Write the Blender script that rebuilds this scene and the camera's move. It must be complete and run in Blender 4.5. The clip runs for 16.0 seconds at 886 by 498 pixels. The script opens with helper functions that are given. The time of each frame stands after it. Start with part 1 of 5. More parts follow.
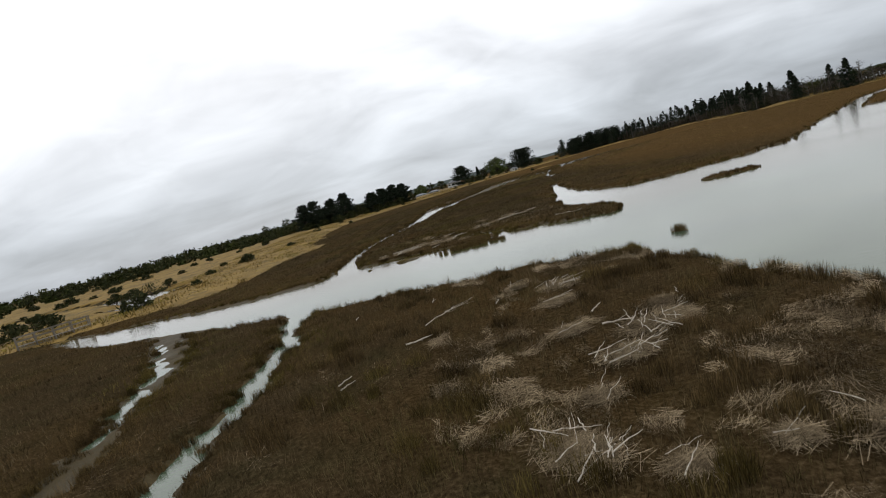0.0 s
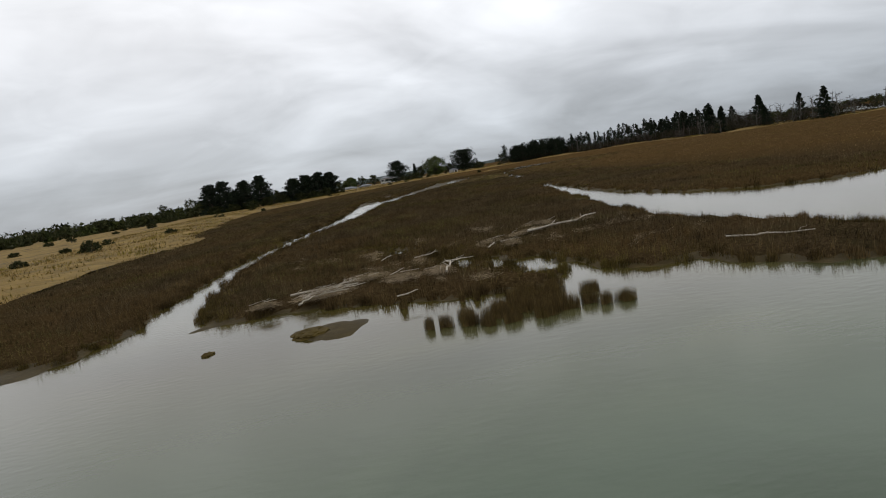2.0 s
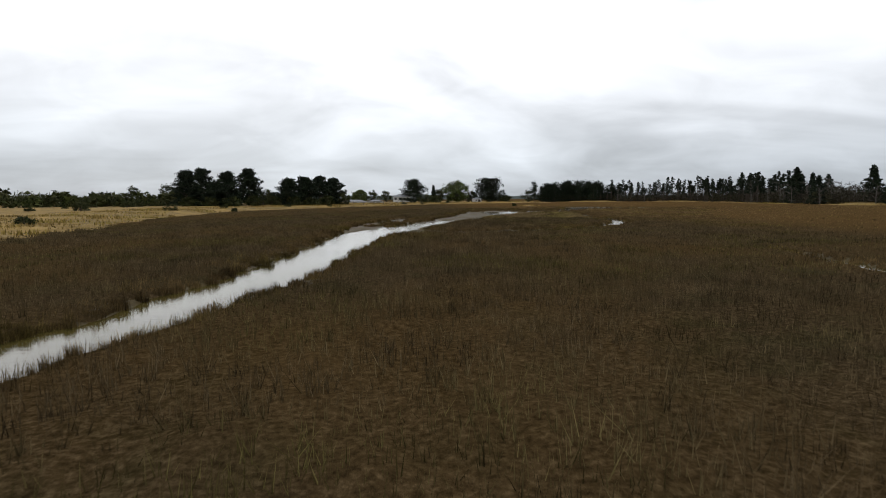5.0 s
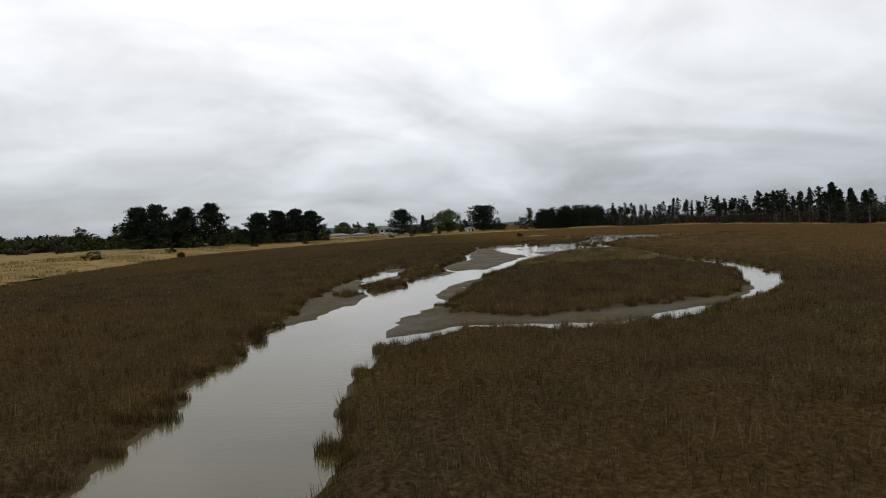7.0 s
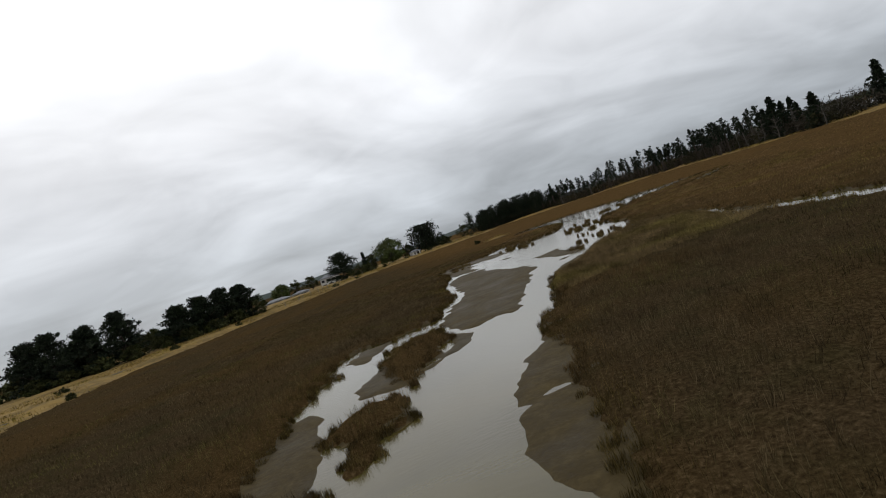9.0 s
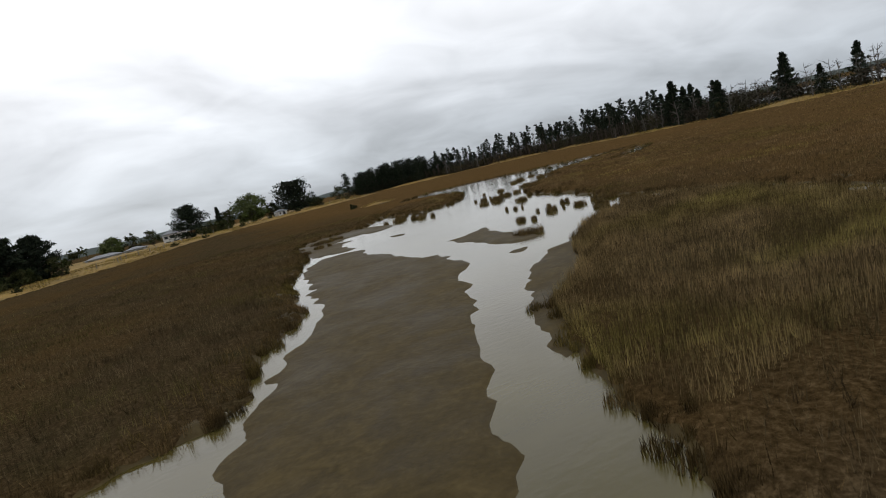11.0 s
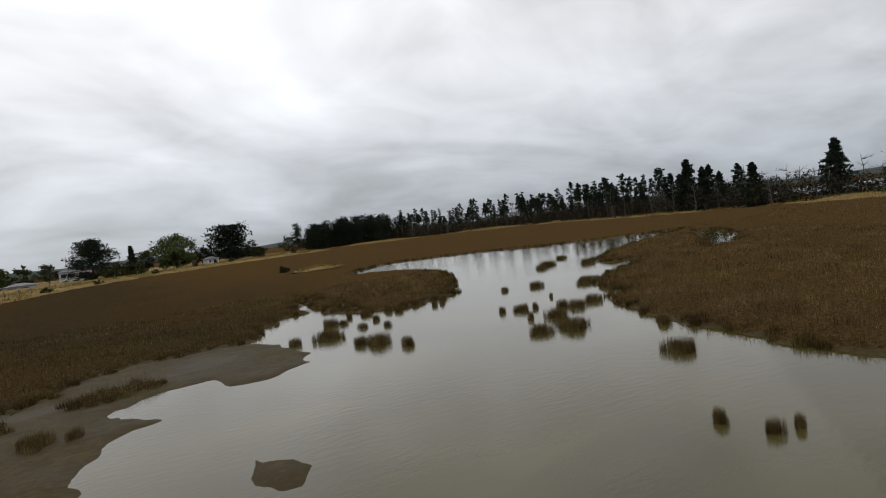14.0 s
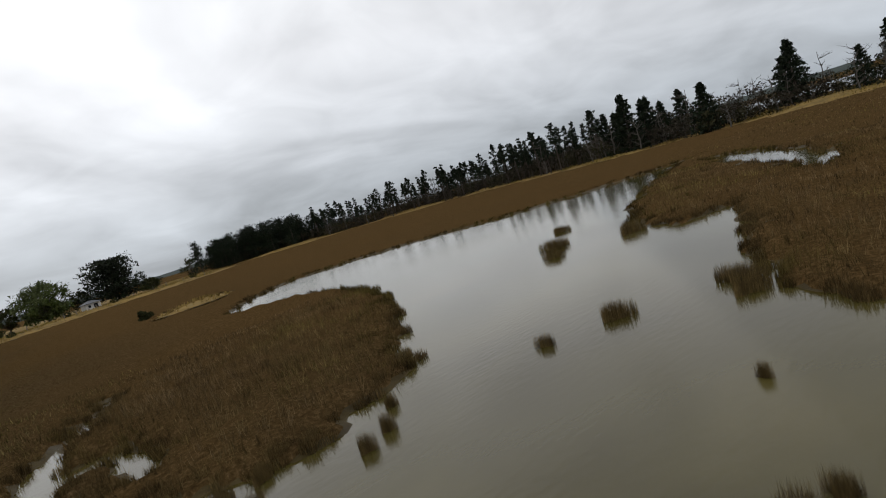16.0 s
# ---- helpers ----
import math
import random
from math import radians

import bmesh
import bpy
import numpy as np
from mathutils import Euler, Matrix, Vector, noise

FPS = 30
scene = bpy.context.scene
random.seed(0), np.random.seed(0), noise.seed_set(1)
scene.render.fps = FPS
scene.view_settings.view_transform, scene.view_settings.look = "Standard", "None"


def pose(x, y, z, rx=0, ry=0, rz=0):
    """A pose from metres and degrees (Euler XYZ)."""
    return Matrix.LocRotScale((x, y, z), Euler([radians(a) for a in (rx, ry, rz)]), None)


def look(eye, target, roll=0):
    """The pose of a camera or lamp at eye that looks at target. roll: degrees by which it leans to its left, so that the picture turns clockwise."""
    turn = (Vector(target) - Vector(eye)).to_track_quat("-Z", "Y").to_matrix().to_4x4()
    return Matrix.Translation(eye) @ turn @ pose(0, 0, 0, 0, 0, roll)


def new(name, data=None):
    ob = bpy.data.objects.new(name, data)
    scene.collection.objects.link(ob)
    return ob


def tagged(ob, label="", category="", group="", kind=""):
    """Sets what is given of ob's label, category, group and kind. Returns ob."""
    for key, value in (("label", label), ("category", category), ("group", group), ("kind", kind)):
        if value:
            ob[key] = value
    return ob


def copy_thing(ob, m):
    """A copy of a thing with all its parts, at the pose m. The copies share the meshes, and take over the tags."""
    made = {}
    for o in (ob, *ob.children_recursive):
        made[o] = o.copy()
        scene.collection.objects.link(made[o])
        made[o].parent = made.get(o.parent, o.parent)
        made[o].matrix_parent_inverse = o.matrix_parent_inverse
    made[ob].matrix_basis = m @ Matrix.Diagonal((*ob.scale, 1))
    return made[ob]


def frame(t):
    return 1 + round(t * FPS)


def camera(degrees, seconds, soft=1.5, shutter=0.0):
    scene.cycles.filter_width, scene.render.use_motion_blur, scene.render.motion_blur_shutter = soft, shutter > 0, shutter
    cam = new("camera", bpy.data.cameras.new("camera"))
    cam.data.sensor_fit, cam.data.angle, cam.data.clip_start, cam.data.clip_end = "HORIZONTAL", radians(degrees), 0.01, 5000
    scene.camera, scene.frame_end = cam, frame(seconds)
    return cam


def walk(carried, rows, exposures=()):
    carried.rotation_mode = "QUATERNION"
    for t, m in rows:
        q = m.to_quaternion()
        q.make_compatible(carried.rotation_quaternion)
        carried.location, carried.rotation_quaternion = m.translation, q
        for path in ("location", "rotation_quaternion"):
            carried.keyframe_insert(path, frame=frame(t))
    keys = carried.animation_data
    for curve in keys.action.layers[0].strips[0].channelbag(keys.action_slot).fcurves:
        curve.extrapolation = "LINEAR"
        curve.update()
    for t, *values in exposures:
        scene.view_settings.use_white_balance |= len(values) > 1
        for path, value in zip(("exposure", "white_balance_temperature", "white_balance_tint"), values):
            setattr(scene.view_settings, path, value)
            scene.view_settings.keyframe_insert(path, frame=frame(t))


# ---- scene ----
cam = camera(76.2, 16.0, soft=1.0, shutter=0.05)
PATH = [
    (0, (0.021, 0.51, 5.315), (0.046, 2.497, 5.093), -15.4),
    (0.5, (-0.573, 8.02, 5.053), (-0.449, 9.996, 4.765), -5.6),
    (1, (-0.969, 15.117, 4.697), (-0.814, 17.091, 4.421), -9.5),
    (1.5, (-1.178, 23.092, 4.309), (-1.013, 25.063, 4.012), -13.7),
    (2, (-1.091, 30.908, 3.934), (-0.804, 32.868, 3.658), -9.4),
    (2.5, (-0.909, 38.464, 3.709), (-0.572, 40.42, 3.463), -0.9),
    (3, (-0.625, 45.596, 3.408), (-0.279, 47.554, 3.195), -0.9),
    (5.5, (2.266, 81.597, 2.993), (2.544, 83.571, 2.837), -0.4),
    (6, (2.93, 88.648, 3.302), (3.32, 90.607, 3.196), -0.5),
    (6.5, (2.906, 94.754, 3.666), (3.283, 96.716, 3.583), -0.6),
    (7, (2.668, 100.534, 3.995), (3.003, 102.504, 3.916), -2.3),
    (7.5, (2.278, 105.451, 4.309), (2.553, 107.428, 4.186), -11.0),
    (8, (2.718, 111.335, 4.562), (3.059, 113.304, 4.49), -17.8),
    (8.5, (3.337, 116.834, 4.754), (3.77, 118.786, 4.7), -17.5),
    (9, (4.144, 121.895, 4.985), (4.692, 123.818, 4.943), -18.9),
    (9.5, (5.199, 126.743, 4.889), (5.836, 128.63, 4.704), -23.6),
    (12, (17.059, 154.828, 4.03), (18.168, 156.476, 3.8), -5.6),
    (12.5, (19.488, 159.342, 3.97), (20.638, 160.971, 3.814), -3.0),
    (13, (21.795, 164.06, 4.109), (22.982, 165.662, 3.959), 2.0),
    (13.5, (24.062, 168.649, 4.256), (25.161, 170.317, 4.156), -3.5),
    (14, (26.361, 173.606, 4.528), (27.443, 175.285, 4.442), -7.1),
    (14.5, (28.794, 178.371, 4.64), (29.831, 180.074, 4.489), -11.8),
    (15, (31.563, 183.087, 4.574), (32.663, 184.74, 4.341), -24.0),
    (15.5, (34.612, 187.282, 4.399), (35.828, 188.858, 4.204), -19.0),
    (16, (38.514, 192.03, 4.129), (39.792, 193.555, 3.933), -16.9),
]
EXPOSURES = [(0.0, 0.18), (1.5, 0.12), (2.0, -0.06), (2.5, 0.06), (3.0, 0.26), (5.5, 0.26), (6.1, 0.29), (7.0, -0.02), (8.0, -0.14), (9.5, -0.14), (12.0, 0.28), (12.8, 0.16), (13.5, -0.1), (16.0, -0.08)]
walk(cam, [(t, look(eye, target, roll)) for t, eye, target, roll in PATH], EXPOSURES)

# ---- world: a bright overcast sky, with one soft sun behind the cloud ----
SUN_AZIMUTH, SUN_HEIGHT = radians(-14), radians(38)  # azimuth from +y towards +x
SUN_WAY = Vector((math.sin(SUN_AZIMUTH) * math.cos(SUN_HEIGHT), math.cos(SUN_AZIMUTH) * math.cos(SUN_HEIGHT), math.sin(SUN_HEIGHT)))


class Nodes:
    """Short hand for building a node tree."""

    def __init__(self, tree):
        self.tree = tree
        tree.nodes.clear()

    def add(self, kind, **values):
        node = self.tree.nodes.new(kind)
        for key, value in values.items():
            self.put(node.inputs[key], value)
        return node

    def put(self, socket, value):
        if isinstance(value, bpy.types.NodeSocket):
            self.tree.links.new(value, socket)
        elif isinstance(value, bpy.types.Node):
            self.tree.links.new(value.outputs[0], socket)
        else:
            socket.default_value = value

    def math(self, operation, a, b=0.0, clamp=False):
        node = self.tree.nodes.new("ShaderNodeMath")
        node.operation, node.use_clamp = operation, clamp
        self.put(node.inputs[0], a)
        self.put(node.inputs[1], b)
        return node.outputs[0]

    def noise(self, vector, scale, detail=4.0, rough=0.55, distortion=0.0):
        node = self.tree.nodes.new("ShaderNodeTexNoise")
        if vector is not None:
            self.put(node.inputs["Vector"], vector)
        node.inputs["Scale"].default_value = scale
        node.inputs["Detail"].default_value = detail
        node.inputs["Roughness"].default_value = rough
        node.inputs["Distortion"].default_value = distortion
        return node.outputs[0]

    def ramp(self, factor, stops):
        node = self.tree.nodes.new("ShaderNodeValToRGB")
        band = node.color_ramp
        while len(band.elements) < len(stops):
            band.elements.new(0.5)
        for element, (place, colour) in zip(band.elements, stops):
            element.position, element.color = place, (*colour, 1) if len(colour) == 3 else colour
        self.put(node.inputs[0], factor)
        return node.outputs[0]

    def mix(self, factor, a, b, blend="MIX"):
        node = self.tree.nodes.new("ShaderNodeMix")
        node.data_type, node.blend_type = "RGBA", blend
        self.put(node.inputs[0], factor)
        self.put(node.inputs[6], (*a, 1) if isinstance(a, tuple) and len(a) == 3 else a)
        self.put(node.inputs[7], (*b, 1) if isinstance(b, tuple) and len(b) == 3 else b)
        return node.outputs[2]

    def bump(self, height, strength, distance):
        node = self.tree.nodes.new("ShaderNodeBump")
        node.inputs["Strength"].default_value, node.inputs["Distance"].default_value = strength, distance
        self.put(node.inputs["Height"], height)
        return node.outputs[0]

    def mapped(self, vector, scale, turn=0.0):
        node = self.tree.nodes.new("ShaderNodeMapping")
        self.put(node.inputs["Vector"], vector)
        node.inputs["Scale"].default_value = scale
        node.inputs["Rotation"].default_value = (0, 0, turn)
        return node.outputs[0]


def make_world():
    world = bpy.data.worlds.new("overcast_sky")
    scene.world = world
    world.use_nodes = True
    n = Nodes(world.node_tree)
    way = n.tree.nodes.new("ShaderNodeTexCoord").outputs["Generated"]
    part = n.tree.nodes.new("ShaderNodeSeparateXYZ")
    n.put(part.inputs[0], way)
    up = n.math("MAXIMUM", part.outputs[2], 0.0)
    flat = n.math("ADD", up, 0.3)
    plane = n.tree.nodes.new("ShaderNodeCombineXYZ")
    n.put(plane.inputs[0], n.math("DIVIDE", part.outputs[0], flat))
    n.put(plane.inputs[1], n.math("DIVIDE", part.outputs[1], flat))
    plane = plane.outputs[0]
    # layer cloud: long soft rolls, drawn out across the wind
    rolls = n.noise(n.mapped(plane, (0.7, 1.0, 1.0), radians(24)), 1.15, 4.5, 0.5, 0.9)
    tufts = n.noise(n.mapped(plane, (0.9, 1.1, 1.0), radians(10)), 2.9, 4.5, 0.5, 0.7)
    banks = n.noise(plane, 0.6, 2.0, 0.5, 0.2)
    cloud = n.math("ADD", n.math("MULTIPLY", rolls, 0.62), n.math("MULTIPLY", tufts, 0.28))
    cloud = n.math("ADD", cloud, n.math("MULTIPLY", banks, 0.35))
    cloud = n.math("SUBTRACT", cloud, 0.625)
    base = n.ramp(up, [(0.0, (0.41, 0.453, 0.505)), (0.05, (0.52, 0.56, 0.612)), (0.13, (0.715, 0.745, 0.79)), (0.27, (0.95, 0.965, 1.0)), (0.5, (1.04, 1.05, 1.07))])
    # the sun lights the cloud in front of it from behind
    sun = n.tree.nodes.new("ShaderNodeVectorMath")
    sun.operation = "DOT_PRODUCT"
    n.put(sun.inputs[0], way)
    sun.inputs[1].default_value = SUN_WAY
    near = n.math("MAXIMUM", sun.outputs["Value"], 0.0)
    glow = n.math("MULTIPLY", n.math("POWER", near, 7.0), 0.34)
    glow = n.math("MULTIPLY", glow, n.math("MULTIPLY", up, 2.6, clamp=True))
    light = n.math("ADD", n.math("ADD", 0.96, glow), n.math("MULTIPLY", cloud, 1.75))
    shade = n.tree.nodes.new("ShaderNodeVectorMath")
    shade.operation = "SCALE"
    n.put(shade.inputs[0], base)
    n.put(shade.inputs["Scale"], light)
    clear = n.tree.nodes.new("ShaderNodeTexSky")
    clear.sky_type, clear.sun_disc = "NISHITA", False
    clear.sun_elevation, clear.sun_rotation = SUN_HEIGHT, SUN_AZIMUTH
    high = n.add("ShaderNodeBackground", Color=clear.outputs[0], Strength=0.1)
    low = n.add("ShaderNodeBackground", Color=shade.outputs[0], Strength=1.0)
    both = n.tree.nodes.new("ShaderNodeMixShader")
    both.inputs[0].default_value = 0.95
    n.put(both.inputs[1], high.outputs[0])
    n.put(both.inputs[2], low.outputs[0])
    out = n.tree.nodes.new("ShaderNodeOutputWorld")
    n.put(out.inputs[0], both.outputs[0])


make_world()
lamp = bpy.data.lights.new("sun", "SUN")
lamp.energy, lamp.angle, lamp.color = 0.5, radians(140), (1.0, 0.94, 0.85)
sun = new("sun", lamp)
sun.matrix_world = look(SUN_WAY * 300, (0, 0, 0))


# ---- materials ----
def material(name):
    m = bpy.data.materials.new(name)
    m.use_nodes = True
    n = Nodes(m.node_tree)
    shader = n.tree.nodes.new("ShaderNodeBsdfPrincipled")
    out = n.tree.nodes.new("ShaderNodeOutputMaterial")
    n.put(out.inputs[0], shader.outputs[0])
    place = n.tree.nodes.new("ShaderNodeTexCoord").outputs["Object"]
    return m, n, shader, place


def water_material():
    m, n, s, place = material("turbid_water")
    part = n.tree.nodes.new("ShaderNodeSeparateXYZ")
    n.put(part.inputs[0], place)
    silt = n.math("MULTIPLY", n.math("SUBTRACT", part.outputs[1], 37.0), 1 / 9, clamp=True)
    wander = n.noise(n.mapped(place, (1, 1.6, 1), 0.3), 0.13, 4, 0.55, 0.6)
    green = n.ramp(wander, [(0.3, (0.0430, 0.0640, 0.0400)), (0.6, (0.0640, 0.0900, 0.0570)), (0.75, (0.0820, 0.1050, 0.0680))])
    tan = n.ramp(wander, [(0.3, (0.0370, 0.0302, 0.0080)), (0.55, (0.0530, 0.0440, 0.0124)), (0.75, (0.0740, 0.0600, 0.0190))])
    n.put(s.inputs["Base Color"], n.mix(silt, green, tan))
    gusts = n.noise(place, 0.09, 3, 0.5, 0.5)
    n.put(s.inputs["Roughness"], n.ramp(gusts, [(0.35, (0.03,) * 3), (0.7, (0.12,) * 3)]))
    s.inputs["IOR"].default_value = 1.33
    ripple = n.noise(n.mapped(place, (1, 2.4, 1), 0.5), 2.6, 3, 0.5)
    n.put(s.inputs["Normal"], n.bump(ripple, 0.10, 0.05))
    return m


def mud_material():
    m, n, s, place = material("wet_mud")
    wide = n.noise(place, 0.35, 5, 0.6, 0.4)
    fine = n.noise(place, 7.0, 5, 0.65)
    stones = n.noise(place, 2.2, 4, 0.6)
    mottle = n.noise(place, 1.6, 5, 0.7, 0.8)
    tone = n.math("ADD", n.math("ADD", n.math("MULTIPLY", wide, 0.35), n.math("MULTIPLY", mottle, 0.4)), n.math("MULTIPLY", fine, 0.25))
    n.put(s.inputs["Base Color"], n.ramp(tone, [(0.36, (0.0210, 0.0146, 0.0046)), (0.5, (0.0370, 0.0264, 0.0086)), (0.64, (0.0640, 0.0465, 0.0175))]))
    n.put(s.inputs["Roughness"], n.ramp(wide, [(0.35, (0.6,) * 3), (0.65, (0.85,) * 3)]))
    s.inputs["Specular IOR Level"].default_value = 0.1
    both = n.math("ADD", n.math("MULTIPLY", fine, 0.6), stones)
    n.put(s.inputs["Normal"], n.bump(both, 0.5, 0.04))
    return m


def canopy_material():
    m, n, s, place = material("rush_canopy")
    wide = n.noise(place, 0.055, 4, 0.55, 0.4)
    patch = n.noise(place, 0.5, 5, 0.6, 0.5)
    fine = n.noise(n.mapped(place, (1, 1, 0.3)), 9.0, 4, 0.7)
    brown = n.ramp(fine, [(0.3, (0.0167, 0.0113, 0.0058)), (0.52, (0.0437, 0.0305, 0.0155)), (0.72, (0.0944, 0.0683, 0.0372))])
    olive = n.ramp(fine, [(0.3, (0.0144, 0.0116, 0.0054)), (0.52, (0.0346, 0.0281, 0.0131)), (0.72, (0.0692, 0.0574, 0.0289))])
    rust = n.ramp(fine, [(0.3, (0.0227, 0.0141, 0.0057)), (0.52, (0.0542, 0.0341, 0.0136)), (0.72, (0.1031, 0.0683, 0.0322))])
    tone = n.mix(n.ramp(patch, [(0.48, (0,) * 3), (0.68, (1,) * 3)]), brown, olive)
    part = n.tree.nodes.new("ShaderNodeSeparateXYZ")
    n.put(part.inputs[0], place)
    # the base colour turns redder and brighter eastwards from x = 31
    east = n.math("MULTIPLY", n.math("SUBTRACT", part.outputs[0], 31.0), 1 / 20, clamp=True)
    pale = n.mix(1.0, rust, (1.4, 1.34, 1.28), "MULTIPLY")
    tone = n.mix(n.ramp(wide, [(0.42, (0,) * 3), (0.6, (0.85,) * 3)]), tone, rust)
    n.put(s.inputs["Base Color"], n.mix(n.math("MULTIPLY", east, 0.8), tone, pale))
    s.inputs["Roughness"].default_value = 0.95
    s.inputs["Specular IOR Level"].default_value = 0.0
    n.put(s.inputs["Normal"], n.bump(n.math("ADD", n.math("MULTIPLY", patch, 0.7), fine), 0.9, 0.15))
    return m


def blade_material(name, dark, middle, pale, specular=0.03, green=(0.95, 1.08, 0.72), east=0.0):
    """Stems and leaves: each one has a tone of its own."""
    m, n, s, place = material(name)
    own = n.tree.nodes.new("ShaderNodeNewGeometry").outputs["Random Per Island"]
    patch = n.noise(place, 0.55, 4, 0.6, 0.6)
    wide = n.noise(place, 0.12, 3, 0.5, 0.5)
    tone = n.math("ADD", n.math("MULTIPLY", own, 0.5), n.math("SUBTRACT", n.math("MULTIPLY", patch, 1.5), 0.47))
    colour = n.ramp(tone, [(0.15, dark), (0.5, middle), (0.85, pale)])
    olive = n.mix(1.0, colour, green, "MULTIPLY")
    colour = n.mix(n.ramp(wide, [(0.46, (0,) * 3), (0.62, (1,) * 3)]), colour, olive)
    # multiplies the colour up eastwards from x = 31, red most
    if east:
        part = n.tree.nodes.new("ShaderNodeSeparateXYZ")
        n.put(part.inputs[0], place)
        way = n.math("MULTIPLY", n.math("SUBTRACT", part.outputs[0], 31.0), 1 / 16, clamp=True)
        colour = n.mix(way, colour, n.mix(1.0, colour, (1 + 1.15 * east, 1 + 0.95 * east, 1 + 0.8 * east), "MULTIPLY"))
    n.put(s.inputs["Base Color"], colour)
    s.inputs["Roughness"].default_value = 0.8
    s.inputs["Specular IOR Level"].default_value = specular
    return m


def plain_material(name, dark, pale, scale=3.0, rough=0.8, bump=0.3, depth=0.02, stretch=(1, 1, 1), metal=0.0):
    m, n, s, place = material(name)
    grain = n.noise(n.mapped(place, stretch), scale, 5, 0.6, 0.3)
    wide = n.noise(place, scale * 0.17, 3, 0.5)
    tone = n.math("ADD", n.math("MULTIPLY", grain, 0.6), n.math("MULTIPLY", wide, 0.4))
    n.put(s.inputs["Base Color"], n.ramp(tone, [(0.3, dark), (0.7, pale)]))
    s.inputs["Roughness"].default_value, s.inputs["Metallic"].default_value = rough, metal
    if rough >= 0.85:
        s.inputs["Specular IOR Level"].default_value = 0.12
    n.put(s.inputs["Normal"], n.bump(grain, bump, depth))
    return m


WATER = water_material()
MUD = mud_material()
CANOPY = canopy_material()
BLADES = blade_material("rush_stems", (0.0161, 0.0114, 0.0055), (0.0471, 0.0337, 0.0164), (0.1346, 0.0992, 0.0519), east=0.6)
EDGE_BLADES = blade_material("rush_stems_olive", (0.0174, 0.0119, 0.0049), (0.0538, 0.0365, 0.0146), (0.1527, 0.1024, 0.0454))
CLUMP_BLADES = blade_material("rush_stems_clump", (0.0273, 0.0185, 0.0072), (0.0840, 0.0580, 0.0229), (0.1995, 0.1400, 0.0595))
STAND_BLADES = blade_material("rush_stems_tall", (0.045, 0.032, 0.014), (0.125, 0.090, 0.040), (0.270, 0.195, 0.095))
STRAW = blade_material("dead_straw", (0.0600, 0.0440, 0.0250), (0.1500, 0.1140, 0.0690), (0.3500, 0.2750, 0.1800), 0.03, (0.9, 0.9, 0.86))
DRIFTWOOD = plain_material("driftwood", (0.24, 0.21, 0.165), (0.52, 0.47, 0.39), 6.0, 0.85, 0.5, 0.01, (1, 1, 0.2))
DRY_GRASS = plain_material("dry_grass_field", (0.0510, 0.0368, 0.0106), (0.2465, 0.1584, 0.0436), 0.5, 0.95, 0.8, 0.2)
DRY_BLADES = blade_material("dry_grass_stems", (0.0528, 0.0386, 0.0126), (0.1672, 0.1142, 0.0364), (0.2816, 0.1982, 0.0700))
PINE_LEAF = blade_material("pine_needles", (0.0045, 0.0075, 0.0045), (0.011, 0.016, 0.0095), (0.024, 0.032, 0.018), 0.1)
CEDAR_LEAF = blade_material("cedar_needles", (0.0045, 0.0065, 0.004), (0.010, 0.014, 0.008), (0.020, 0.026, 0.015), 0.1)
WILLOW_LEAF = blade_material("willow_leaves", (0.030, 0.040, 0.014), (0.060, 0.074, 0.028), (0.105, 0.118, 0.050))
BUSH_LEAF = blade_material("bush_leaves", (0.012, 0.015, 0.006), (0.028, 0.032, 0.013), (0.060, 0.060, 0.026))
SCRUB_LEAF = blade_material("dry_scrub_twigs", (0.012, 0.0105, 0.0075), (0.028, 0.024, 0.017), (0.060, 0.052, 0.040))
BARK = plain_material("bark", (0.030, 0.024, 0.018), (0.075, 0.062, 0.050), 4.0, 0.9, 0.6, 0.03, (1, 1, 0.25))
GREY_BARK = plain_material("grey_bark", (0.045, 0.040, 0.034), (0.120, 0.110, 0.096), 4.0, 0.9, 0.5, 0.02, (1, 1, 0.25))
HILL = plain_material("far_woodland", (0.020, 0.030, 0.028), (0.042, 0.054, 0.048), 0.03, 0.95, 0.6, 3.0)
WALL = plain_material("painted_wall", (0.36, 0.355, 0.34), (0.48, 0.475, 0.455), 1.0, 0.7, 0.1, 0.01)
ROOF = plain_material("roof_sheet", (0.060, 0.066, 0.075), (0.105, 0.112, 0.125), 2.0, 0.6, 0.2, 0.02)
PANE = plain_material("dark_window", (0.012, 0.014, 0.017), (0.020, 0.022, 0.026), 1.0, 0.1, 0.0, 0.01)
POST = plain_material("weathered_post", (0.09, 0.078, 0.062), (0.19, 0.17, 0.14), 5.0, 0.9, 0.4, 0.01, (1, 1, 0.2))
LICHEN = plain_material("wet_algae_stone", (0.030, 0.021, 0.005), (0.082, 0.058, 0.015), 7.0, 0.9, 0.8, 0.05)


